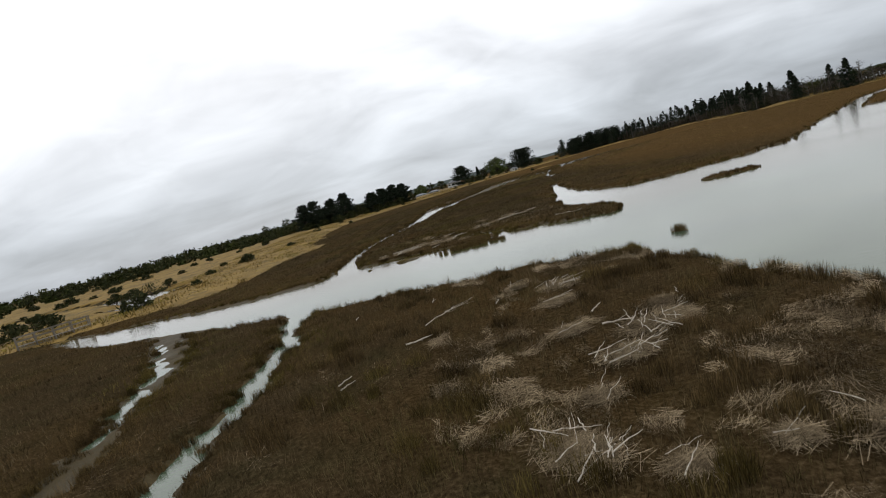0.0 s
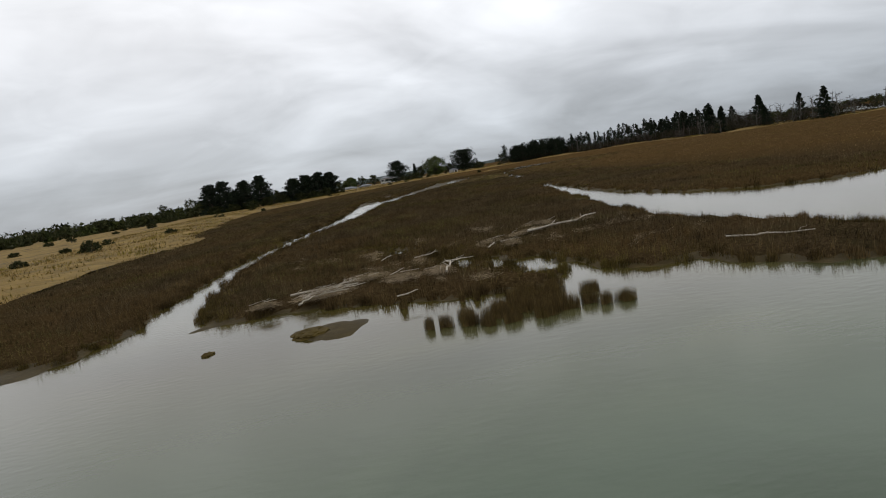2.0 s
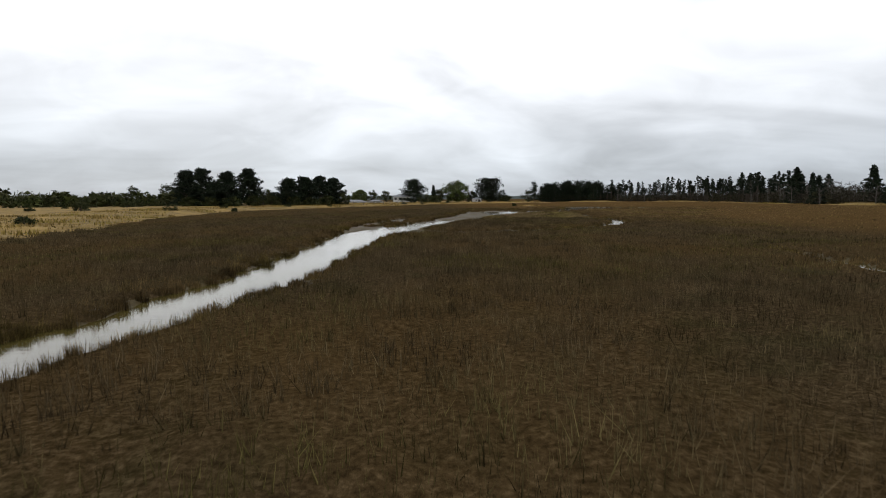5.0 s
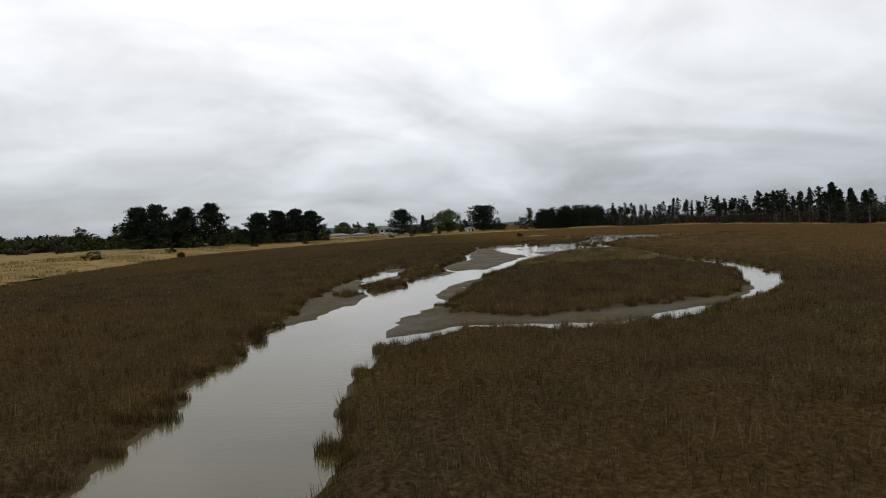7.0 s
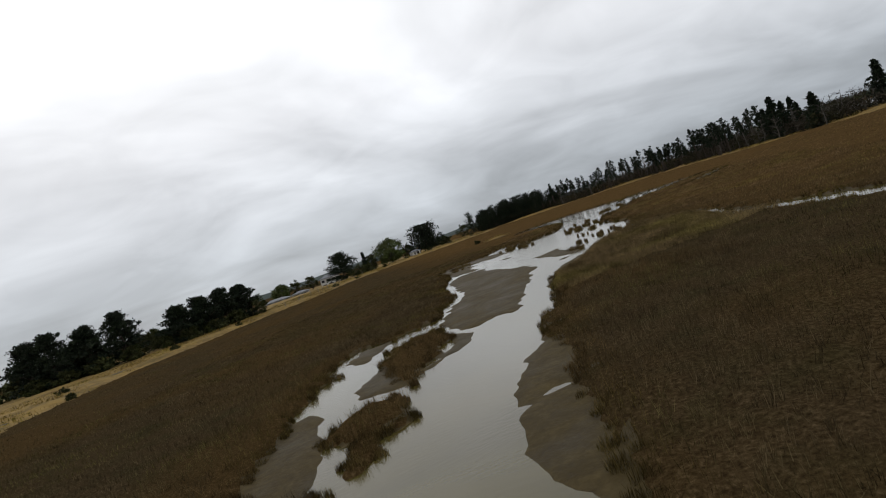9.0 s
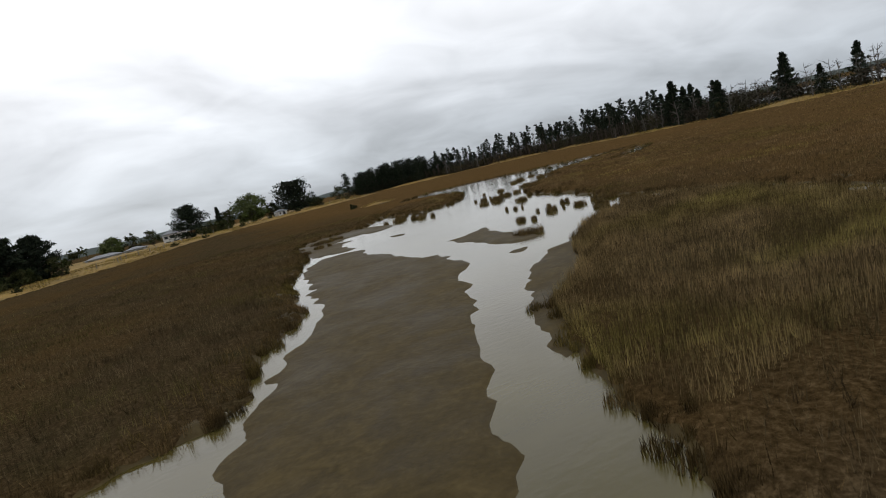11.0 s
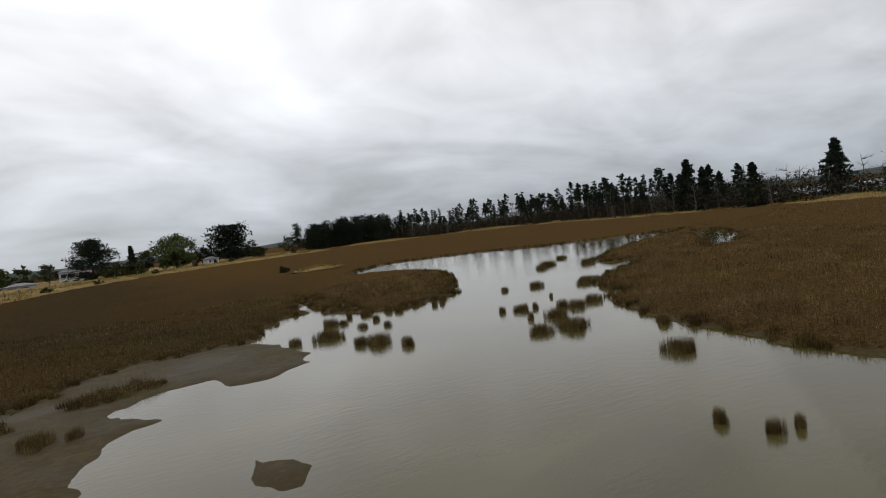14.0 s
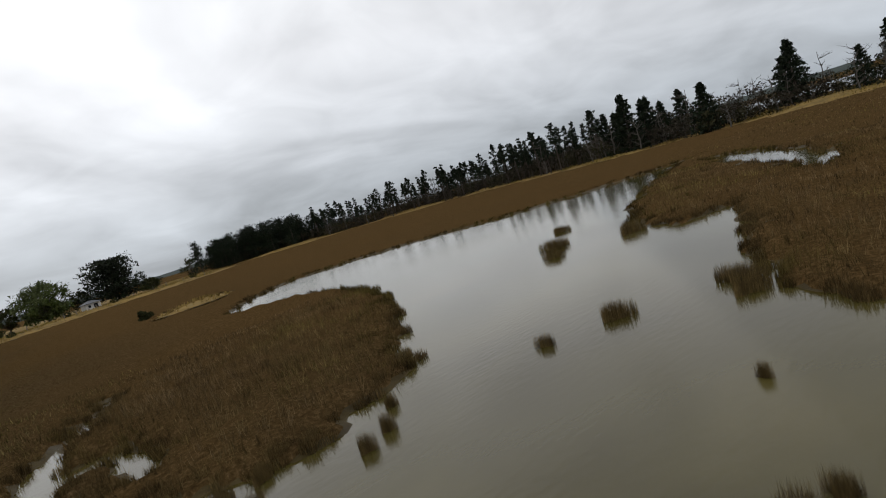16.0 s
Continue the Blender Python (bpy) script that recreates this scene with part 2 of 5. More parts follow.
# ---- the plan: shores in metres ----
RIVER_NORTH = [(-42, 62), (-34, 56.3), (-28, 55), (-21.5, 50.8), (-16.5, 49.4), (-10.6, 49.4), (-9.8, 51.5), (-7.6, 51.3), (-5.4, 50.8),
               (-3.3, 50.2), (-1.5, 49.2), (1, 48), (2.8, 47.3), (4.9, 46.8), (5.8, 48.3), (7.4, 47), (9, 46.4), (11, 43.6), (13.4, 41.6)]
RIVER_ARM = [(14.8, 45), (14.8, 49), (13.4, 54), (13.6, 58), (14.3, 62), (15.4, 68), (17, 76), (19.4, 86), (21.5, 96), (24, 101.5), (22, 88),
             (20.3, 79), (19.7, 71), (20.2, 65), (21.8, 60.6), (25, 58.6), (30, 58.9), (34, 57.8), (36.5, 60), (42, 63), (53, 75), (60, 81)]
RIVER_EAST = [(70, 92), (90, 112), (140, 138), (176, 160), (192, 210), (232, 330), (420, 460), (420, -200), (30, -200), (13, -30), (11, -5), (10.4, 8), (9.9, 15), (9.5, 20), (9, 23.5)]
RIVER_SOUTH = [(9.4, 25.3), (9.2, 26.7), (6.5, 27.3), (3, 29.3), (0, 29.9), (-2.7, 31.6), (-6, 32.2), (-7.6, 33.2), (-9.3, 34.4), (-14, 36.2),
               (-17.5, 38), (-22, 40.8), (-28, 45), (-38, 55)]
WEST_EDGE = [(-9.8, 50), (-9.8, 63), (-8.6, 72), (-7.4, 81), (-5.4, 90), (-3.8, 97.7), (-3.1, 103), (-2.3, 109.5), (-1.6, 116), (-1, 121),
             (-0.6, 127), (0, 132), (0.8, 137), (1.3, 140.5), (2.3, 144), (3.4, 148), (4.4, 150.8), (5.4, 155.4), (7, 157), (8.8, 156.2), (10.1, 156.9),
             (12, 157.6), (13.4, 160.6), (14.8, 163.5), (16.1, 166), (16.7, 168.5), (17.4, 171), (17.9, 174.5), (19, 178.8), (20.4, 182.4), (22.2, 187.5), (23.4, 191)]
LAGOON_WEST = [(23.4, 194), (23.7, 197.7), (25.1, 200), (27.5, 202), (31.2, 202), (32.9, 202.3), (34.1, 205.3), (36.5, 208.7), (38.8, 208.8),
               (39.6, 205), (41.1, 203.2), (43, 202.6), (44.5, 203.7), (46.2, 204), (47.4, 205.8), (49.5, 208.9), (53.7, 215.3), (56.1, 223), (55.5, 229), (52.5, 232)]
LAGOON_BACK = [(52.5, 235), (57, 241.5), (63, 245), (69, 242), (75, 237), (79, 229.5), (84, 225), (92, 221), (96, 218), (86, 216.5), (74.6, 212.5),
               (67.7, 209.9), (62.5, 206.6), (60.9, 203.5), (62.8, 202.3), (58.2, 199.3), (54.6, 198.4), (51.5, 196.2), (49.7, 193.2), (47, 191.5)]
LAGOON_EAST = [(45.8, 189.2), (44.1, 186), (42.6, 179), (40, 174), (38.7, 171), (38.9, 167.1), (38.3, 163.8), (38, 160), (36, 155), (35.2, 149),
               (35.2, 143), (33.5, 138), (30, 132), (26.3, 128.2), (22.2, 124.8), (17.5, 121.5), (14.7, 120.6), (12.3, 120), (9.8, 120.3), (8.6, 121)]
CHANNEL_EAST = [(7, 121.3), (5.1, 120.2), (3.8, 118.6), (3.2, 116), (2.5, 112.5), (2.1, 109.5), (1.3, 106.5), (0.9, 103.8), (0.3, 100.6), (-0.1, 98), (-0.8, 95), (-1.9, 91.5),
                (-3.3, 87.5), (-5.2, 80), (-7.0, 70.7), (-7.6, 61), (-7.4, 51)]
ISLAND_WEST = [(7.5, 126), (7.9, 129.5), (9, 132), (10.4, 135.5), (12.3, 139.8), (13, 142), (14.2, 144.8), (15.8, 146.6), (18.3, 151.2), (21, 156),
               (23.2, 157.5), (25, 159), (26, 160.6), (27.6, 162.3), (28.4, 163), (29.3, 163.8), (30.5, 164.8), (32.4, 165.2)]
ISLAND_EAST = [(34.4, 164.2), (35.6, 162.4), (35.2, 158.5), (32.8, 153), (32.5, 147), (31.8, 141), (29, 135.7), (24.5, 129), (21.2, 125.8), (17.1, 124.6),
               (13.2, 123.4), (10.8, 123.3), (9, 124.2), (7.8, 125.4)]
ISLETS = [
    [(3.8, 140.4), (4.3, 141.9), (5.4, 142.3), (6.5, 141.9), (6.6, 140.7), (6.1, 139.5), (5.5, 138), (5, 137), (4.2, 136.6), (3.9, 137.4), (4, 139.2)],
    [(7.3, 149.5), (9.2, 152.5), (11.2, 153.2), (10.7, 149.6), (9.3, 146.8), (8.1, 145.6), (7.5, 143.7), (7, 144.4), (7.4, 146.3), (7.1, 148.1)],
    [(2, 136.2), (2.9, 136.5), (3.1, 135.2), (2.6, 134), (2, 134.6)],
    [(25.2, 196), (26.8, 195.5), (28.5, 196), (28.8, 197.2), (27.5, 197.6), (26, 197.3)],
    [(22.6, 46.0), (24, 44.4), (26.2, 45.2), (25.6, 46.4), (23.8, 46.5)],
    [(33.8, 61.5), (36, 59.6), (40.5, 60.2), (38.5, 61.8)],
    [(68, 80), (76, 88), (90, 104), (88, 106), (73, 90), (66, 82)],
    [(84, 86), (110, 112), (130, 124), (128, 126), (106, 114)],
]
MUDBANKS = [
    [(-22, 42), (-19, 40.4), (-16.2, 35.2), (-13.8, 30.3), (-12.9, 27), (-12.2, 24), (-11.4, 19), (-11.2, 15), (-12.2, 8), (-13, 8), (-12.6, 15), (-12.6, 19), (-13.4, 24.5), (-15.2, 30), (-17.4, 34.6), (-20.8, 40)],
    [(-30, 57), (-21.5, 51.6), (-16.5, 50), (-10.4, 50), (-11.2, 48.3), (-13.1, 47.9), (-17.6, 48.4), (-22.1, 50.2), (-28.8, 55.6)],
    [(-26, 44.6), (-20.1, 41.8), (-15.5, 38.8), (-14.8, 37), (-21, 39), (-27, 43)],
    [(16.7, 164.5), (17.1, 165.8), (17.6, 168.3), (18.3, 171.8), (19.5, 177.7), (20.7, 180.9), (22.4, 183.7), (24.1, 183.2), (25.5, 182.1), (24.2, 180.4), (24.3, 177.8), (24.3, 174.1), (24.5, 170.9), (25, 169.5), (24.9, 167.2), (24.5, 168.2), (24.2, 167.8), (24.1, 166.6), (23.8, 165.3), (22.6, 163.6), (21.6, 162), (20.7, 160.6), (19.6, 157.9), (17.9, 155.6), (15.6, 151), (14.6, 150), (14.2, 151.1), (12.6, 150.1), (11.9, 150.4), (11.7, 155.2), (14, 160)],
    [(7.8, 144.8), (8.9, 145.6), (10.2, 147.1), (10.7, 149.6), (11.4, 150.3), (11.8, 148.8), (11.3, 147), (10.4, 145.9), (9.5, 145.6), (8.4, 144.5)],
    [(13.2, 143), (12.5, 141.8), (11.2, 140.2), (10, 138.7), (9.4, 137.9), (8.8, 136.2), (10.3, 136.4), (8.6, 135.7), (8.2, 134.5), (7.6, 132.3), (7.7, 130.6), (7, 129), (6, 127.4), (5, 125.2), (4.2, 122.8), (3.8, 121), (5.2, 121.6), (6.8, 122.6), (9, 122), (11, 121.5), (13.2, 121.3), (17.2, 122.7), (21.5, 125), (24.8, 128.4), (20, 128), (12, 126), (10, 132), (11.5, 136), (13.4, 140)],
    [(5, 145.9), (5.8, 147), (7, 148.4), (7.5, 147.7), (7.8, 144.5), (7.1, 143.2), (5.6, 144)],
    [(-0.8, 124.1), (-0.1, 125.3), (1.1, 126.9), (1.9, 129.7), (2.3, 130.7), (3.2, 132.8), (3.7, 135.5), (2.8, 136.7), (3.1, 137.8), (3.5, 139.2), (3.3, 141.4), (3.5, 142.6), (4, 143.8), (3.4, 145.2), (2.3, 144.5), (1.4, 141.6), (0.8, 138.6), (0.2, 134.4), (-0.4, 130), (-1.2, 126)],
    [(27.3, 174), (28.5, 173.7), (30.9, 175.2), (31.4, 174.5), (30.6, 173.8), (29.9, 171.6), (29.1, 169.5), (29.2, 166.9), (28.7, 165.9), (27.9, 165.6), (26.9, 165.9), (26.7, 166.6), (26.7, 167.8), (27.2, 170.1), (27.3, 172.7)],
    [(25.9, 164.6), (26.4, 164.6), (26, 164.4)],
    [(28.1, 163.1), (27.8, 162.9), (26.5, 162.5), (25.5, 162.1), (24.8, 161.6), (23.5, 160.5), (22.8, 159.6), (22, 158.8), (20, 156.6), (18.2, 152.5), (20, 154), (23, 157), (25, 158.6), (26.5, 160.6), (28.2, 162.4)],
    [(22.4, 188.2), (22.6, 186), (24.6, 184.2), (25.6, 184.6), (25.6, 187.3), (25.8, 188.7), (26.4, 190.3), (27.6, 191.7), (26.6, 193.7), (27.6, 195), (29.3, 195.1), (29.8, 195.4), (30.1, 193.4), (31.2, 193.2), (33.2, 194.3), (33.6, 196.1), (33.2, 199.6), (33, 201), (31, 202.4), (28, 202.2), (25, 200), (23, 196)],
    [(29.1, 186.2), (29.7, 185.6), (30.4, 184.6), (29.7, 184.3), (29.3, 183.8), (28.5, 184.6), (28.7, 185.3)],
    [(-2.6, 90), (-2.4, 92.5), (-1.4, 94.2), (-0.6, 93.5), (-1.6, 88.5), (-3.4, 86.5)],
    [(-3.5, 46.9), (-3.2, 47.5), (-2.7, 47.7), (-2, 47.8), (-1.4, 47.4), (-1.2, 46.8), (-1.4, 46.3), (-1.7, 45.7), (-2.2, 46), (-2.8, 46.4)],
    [(5.5, 153.5), (7, 155.7), (8.8, 155.8), (7.8, 153), (6.7, 151.3)],
    [(-6.9, 50.2), (-6.6, 51.6), (-5.9, 51.4), (-5.5, 50.7)],
]
# narrow creeks: middle lines with half widths
CREEKS = [
    [(-9, 33.8, 0.9), (-8.1, 27.8, 0.65), (-7.9, 24.7, 0.6), (-7.7, 21.6, 0.52), (-7.4, 19.6, 0.58), (-7.6, 17.7, 0.56), (-8.1, 16.9, 0.55), (-7.8, 15.3, 0.45),
     (-8.0, 13, 0.6), (-8.8, 8, 0.7), (-10.5, 0, 0.72), (-11, -8, 0.72)],
    [(-20.0, 41.5, 1.3), (-19.2, 39.2, 1.0), (-15.3, 30.6, 0.9), (-13.9, 25.2, 0.85), (-13.4, 22.2, 0.8), (-12.2, 19.1, 0.8), (-11.9, 16.6, 0.75), (-11.7, 15.3, 0.7), (-12.6, 8, 0.7)],
    [(0.4, 62.2, 0.3), (0.8, 61, 0.6), (0.9, 59.6, 0.5)],
    [(2.3, 57.2, 0.2), (2.7, 55.2, 0.3), (2.9, 53.6, 0.65), (2.8, 52.2, 0.55)],
    [(4.2, 53.5, 0.55), (3.8, 51.3, 0.5)],
    [(5.3, 51.6, 0.85), (4.6, 49.2, 0.65)],
    [(5.8, 49.6, 0.45), (5.8, 48.2, 0.7), (5.4, 46.8, 0.75)],
    [(-2.2, 69, 0.16), (-2.2, 65, 0.3), (-0.3, 63.5, 0.2)],
    [(38.6, 209, 0.6), (40.2, 209.6, 0.55), (40.3, 206.5, 0.5)],
    [(38.6, 210.2, 0.5), (39.3, 213, 0.45), (40.4, 215.1, 0.4), (41.9, 218.2, 0.4)],
    [(70, 200.5, 0.5), (76, 203, 1.6), (84, 209, 1.8), (90, 214, 0.8)],
    [(22, 133, 0.7), (24.5, 131.2, 1.0), (27.5, 130.5, 1.1)],
]


# ---- ground shape ----
def lattice(ix, iy, seed):
    h = (ix.astype(np.int64) * 374761393 + iy.astype(np.int64) * 668265263 + seed * 974711) & 0x7FFFFFFF
    h = ((h ^ (h >> 13)) * 1274126177) & 0x7FFFFFFF
    return ((h ^ (h >> 16)) & 0xFFFF) / 65535.0


def rough(x, y, size, seed=0):
    """Smooth noise between -1 and 1 with lumps of about that size."""
    turn = 0.5 + 1.7 * seed
    u, v = (x * np.cos(turn) + y * np.sin(turn)) / size, (y * np.cos(turn) - x * np.sin(turn)) / size
    iu, iv = np.floor(u), np.floor(v)
    fu, fv = u - iu, v - iv
    fu, fv = fu * fu * (3 - 2 * fu), fv * fv * (3 - 2 * fv)
    a, b = lattice(iu, iv, seed), lattice(iu + 1, iv, seed)
    c, d = lattice(iu, iv + 1, seed), lattice(iu + 1, iv + 1, seed)
    return 2 * ((a * (1 - fu) + b * fu) * (1 - fv) + (c * (1 - fu) + d * fu) * fv) - 1


def step(a, b, x):
    t = np.clip((x - a) / (b - a), 0, 1)
    return t * t * (3 - 2 * t)


FAR = 25.0


def outline_depth(x, y, outline):
    """How deep each place lies inside the outline, in metres: negative outside, and no less than -FAR."""
    pts = np.array(outline, float)
    depth = np.full(x.shape, -FAR)
    lo, hi = pts.min(0) - FAR, pts.max(0) + FAR
    near = (x > lo[0]) & (x < hi[0]) & (y > lo[1]) & (y < hi[1])
    px, py = x[near], y[near]
    best, inside = np.full(px.shape, 1e12), np.zeros(px.shape, bool)
    for (ax, ay), (bx, by) in zip(pts, np.roll(pts, -1, 0)):
        ex, ey = bx - ax, by - ay
        t = np.clip(((px - ax) * ex + (py - ay) * ey) / (ex * ex + ey * ey), 0, 1)
        best = np.minimum(best, (px - ax - t * ex) ** 2 + (py - ay - t * ey) ** 2)
        if ay != by:
            inside ^= ((ay > py) != (by > py)) & (px < (py - ay) * ex / ey + ax)
    far = np.minimum(np.sqrt(best), FAR)
    depth[near] = np.where(inside, far, -far)
    return depth


def line_depth(x, y, line):
    depth = np.full(x.shape, -FAR)
    pts = np.array(line, float)
    lo, hi = pts[:, :2].min(0) - 6, pts[:, :2].max(0) + 6
    near = (x > lo[0]) & (x < hi[0]) & (y > lo[1]) & (y < hi[1])
    px, py = x[near], y[near]
    best = np.full(px.shape, -FAR)
    for (ax, ay, aw), (bx, by, bw) in zip(pts, pts[1:]):
        ex, ey = bx - ax, by - ay
        t = np.clip(((px - ax) * ex + (py - ay) * ey) / (ex * ex + ey * ey), 0, 1)
        best = np.maximum(best, aw + t * (bw - aw) - np.hypot(px - ax - t * ex, py - ay - t * ey))
    depth[near] = best
    return depth


RIVER = RIVER_NORTH + RIVER_ARM + RIVER_EAST + RIVER_SOUTH
LAGOON = WEST_EDGE + LAGOON_WEST + LAGOON_BACK + LAGOON_EAST + CHANNEL_EAST
ISLAND = ISLAND_WEST + ISLAND_EAST
FIELD = [(-35, 60), (-25, 62), (-23, 70), (-22.6, 80), (-22, 90), (-19.6, 100), (-20.5, 106), (-23.5, 113), (-25.5, 133), (-28, 160), (-30, 184), (-29, 206), (-25, 232), (-16, 243), (-4, 272), (10, 290), (25, 330), (44, 352),
         (62, 364), (90, 372), (112, 392), (120, 500), (-400, 500), (-400, 62)]
GRASS_STRIPS = [
    [(100, 424), (140, 392), (164, 366), (169, 340), (161, 310), (153, 288), (144, 262), (137, 246), (133, 233), (137, 216), (143, 200), (147, 176), (161, 145), (182, 165), (186, 205), (188, 260), (205, 330), (195, 400), (130, 470)],
    [(52, 252), (57, 251), (62, 256), (61, 262), (55, 260)],
]
WEST_POND = [(-46.6, 73), (-50, 85), (-57, 99), (-74, 118), (-110, 140), (-100, 143), (-62, 114), (-45, 103), (-39, 91), (-40.5, 82), (-38, 72)]


def land_depth(x, y):
    """Metres into the grown land; negative over water and bare mud."""
    wobble = 0.38 * rough(x, y, 1.6, 3) + 0.26 * rough(x, y, 0.7, 4) + 0.12 * rough(x, y, 4.5, 14)
    wet = np.maximum(outline_depth(x, y, RIVER), outline_depth(x, y, LAGOON))
    wet = np.maximum(wet, outline_depth(x, y, WEST_POND))
    for line in CREEKS:
        wet = np.maximum(wet, line_depth(x, y, line))
    land = -wet
    for islet in [ISLAND] + ISLETS:
        land = np.maximum(land, outline_depth(x, y, islet))
    return land + wobble


def mud_depth(x, y):
    mud = np.full(x.shape, -FAR)
    for bank in MUDBANKS:
        mud = np.maximum(mud, outline_depth(x, y, bank))
    return mud + 0.22 * rough(x, y, 0.9, 7) + 0.2 * rough(x, y, 0.5, 8) + 0.26 * rough(x, y, 3.1, 9)


def ground_height(land, mud, x, y):
    bed = -0.35 + 0.06 * rough(x, y, 2.0, 5)
    bank = np.minimum(0.055 + 0.012 * rough(x, y, 1.2, 6), 0.16 * mud)
    low = np.maximum(bed, bank)
    # a hem of bare mud lies along most shores
    hem = np.minimum(0.04, 0.12 * (land + 0.02 + 0.3 * rough(x, y, 4.0, 10)))
    low = np.maximum(low, hem)
    top = 0.13 + 0.03 * rough(x, y, 3.0, 11)
    return low + (top - low) * step(-0.08, 0.12, land)


def spread(*pieces):
    """Grid lines: (start, end, step) pieces, end to end."""
    out = []
    for a, b, s in pieces:
        out += list(np.linspace(a, b, max(1, round((b - a) / s)), endpoint=False))
    return np.array(out + [pieces[-1][1]])


XS = spread((-3000, -400, 400), (-400, -120, 40), (-120, -40, 5), (-40, -12, 0.9), (-12, 54, 0.32), (54, 98, 1.0), (98, 200, 4), (200, 420, 30), (420, 3000, 400))
YS = spread((-1500, -200, 200), (-200, -20, 20), (-20, 8, 1.5), (8, 60, 0.32), (60, 88, 0.45), (88, 212, 0.32), (212, 262, 1.0), (262, 480, 4), (480, 520, 10), (520, 4000, 350))
GX, GY = np.meshgrid(XS, YS)


def dry_depth(x, y):
    """Metres into the dry grassland; the rim before the wood is broken by tongues of marsh."""
    dry = outline_depth(x, y, FIELD)
    for strip in GRASS_STRIPS:
        dry = np.maximum(dry, outline_depth(x, y, strip) - 5 + 8 * rough(x, y, 16.0, 13))
    return dry


def bank_rise(x, y, dry):
    """The grassland lies on a low terrace above the marsh."""
    patchy = np.where(x > 95, 0.12 + 0.88 * step(0.1, 0.6, rough(x, y, 22.0, 17)), 1.0)
    return patchy * step(0, 6, dry) * (0.25 + 0.4 * step(120, 230, y))


def terrace(x, y):
    """Height of the ground under a tree or a house."""
    px, py = np.array([float(x)]), np.array([float(y)])
    return 0.1 + float(bank_rise(px, py, dry_depth(px, py))[0])


LAND, MUDS = land_depth(GX, GY), mud_depth(GX, GY)
DRY = dry_depth(GX, GY) + 1.2 * rough(GX, GY, 6.0, 12)
GROUND_Z = ground_height(LAND, MUDS, GX, GY)
GROUND_Z = GROUND_Z + bank_rise(GX, GY, DRY) * (LAND > 0)


def mesh_object(name, verts, faces, mat, parent=None):
    """One mesh from arrays: faces all have the same number of corners."""
    mesh = bpy.data.meshes.new(name)
    verts, faces = np.asarray(verts, np.float32), np.asarray(faces, np.int32)
    mesh.vertices.add(len(verts))
    mesh.vertices.foreach_set("co", verts.ravel())
    mesh.loops.add(faces.size)
    mesh.loops.foreach_set("vertex_index", faces.ravel())
    mesh.polygons.add(len(faces))
    mesh.polygons.foreach_set("loop_start", np.arange(0, faces.size, faces.shape[1], dtype=np.int32))
    mesh.update(calc_edges=True)
    mesh.materials.append(mat)
    ob = new(name, mesh)
    ob.parent = parent
    return ob


def sheet(name, z, keep, mat):
    """The grid as a mesh, with those cells alone that are kept."""
    rows, cols = GX.shape
    index = np.arange(rows * cols).reshape(rows, cols)
    quads = np.stack([index[:-1, :-1], index[:-1, 1:], index[1:, 1:], index[1:, :-1]], -1)[keep]
    used, faces = np.unique(quads, return_inverse=True)
    verts = np.stack([GX.ravel()[used], GY.ravel()[used], z.ravel()[used]], -1)
    ob = mesh_object(name, verts, faces.reshape(-1, 4), mat)
    ob.data.polygons.foreach_set("use_smooth", np.ones(len(ob.data.polygons), bool))
    return ob


def cells(mask):
    return mask[:-1, :-1] | mask[1:, :-1] | mask[:-1, 1:] | mask[1:, 1:]


ground = tagged(sheet("ground", GROUND_Z, np.ones((len(YS) - 1, len(XS) - 1), bool), MUD), "wet brown estuary mud and marsh soil", "ground", kind="structure")
water = mesh_object("water", [(-3000, -1500, 0), (3000, -1500, 0), (3000, 4000, 0), (-3000, 4000, 0)], [(0, 1, 2, 3)], WATER)
tagged(water, "shallow turbid grey-green tidal water with faint ripples", "water", kind="structure")

def tall_stand(x, y):
    """The end of the long island carries a taller stand."""
    return 0.34 * step(-0.1, 0.9, outline_depth(x, y, ISLAND)) * step(150, 160, y)


# the closed canopy of the rushes, from which single stems stand out
def canopy_height(x, y, land):
    lumps = 0.09 * rough(x, y, 0.85, 20) + 0.05 * rough(x, y, 2.6, 21) + 0.06 * rough(x, y, 0.5, 22)
    lumps = np.maximum(lumps, -0.07)
    return tall_stand(x, y) - 0.25 + 0.4 * step(-0.3, 0.06, land) + 0.11 * step(0.0, 1.0, land) + lumps * step(0, 0.5, land)


CANOPY_Z = canopy_height(GX, GY, LAND)
marsh = tagged(sheet("rush_marsh", CANOPY_Z, cells(LAND > -0.4) & ~cells(DRY > 0.5), CANOPY), "dense brown saltmarsh rushes covering the flats", "marsh", kind="stuff")
FIELD_Z = GROUND_Z + 0.12 + 0.12 * rough(GX, GY, 5.0, 23) + 0.1 * rough(GX, GY, 1.5, 24)
field = tagged(sheet("dry_grass_field", FIELD_Z, cells((DRY > 0) & (LAND > 0.3)), DRY_GRASS), "pale straw-coloured rough grassland beside the marsh", "grass", kind="stuff")


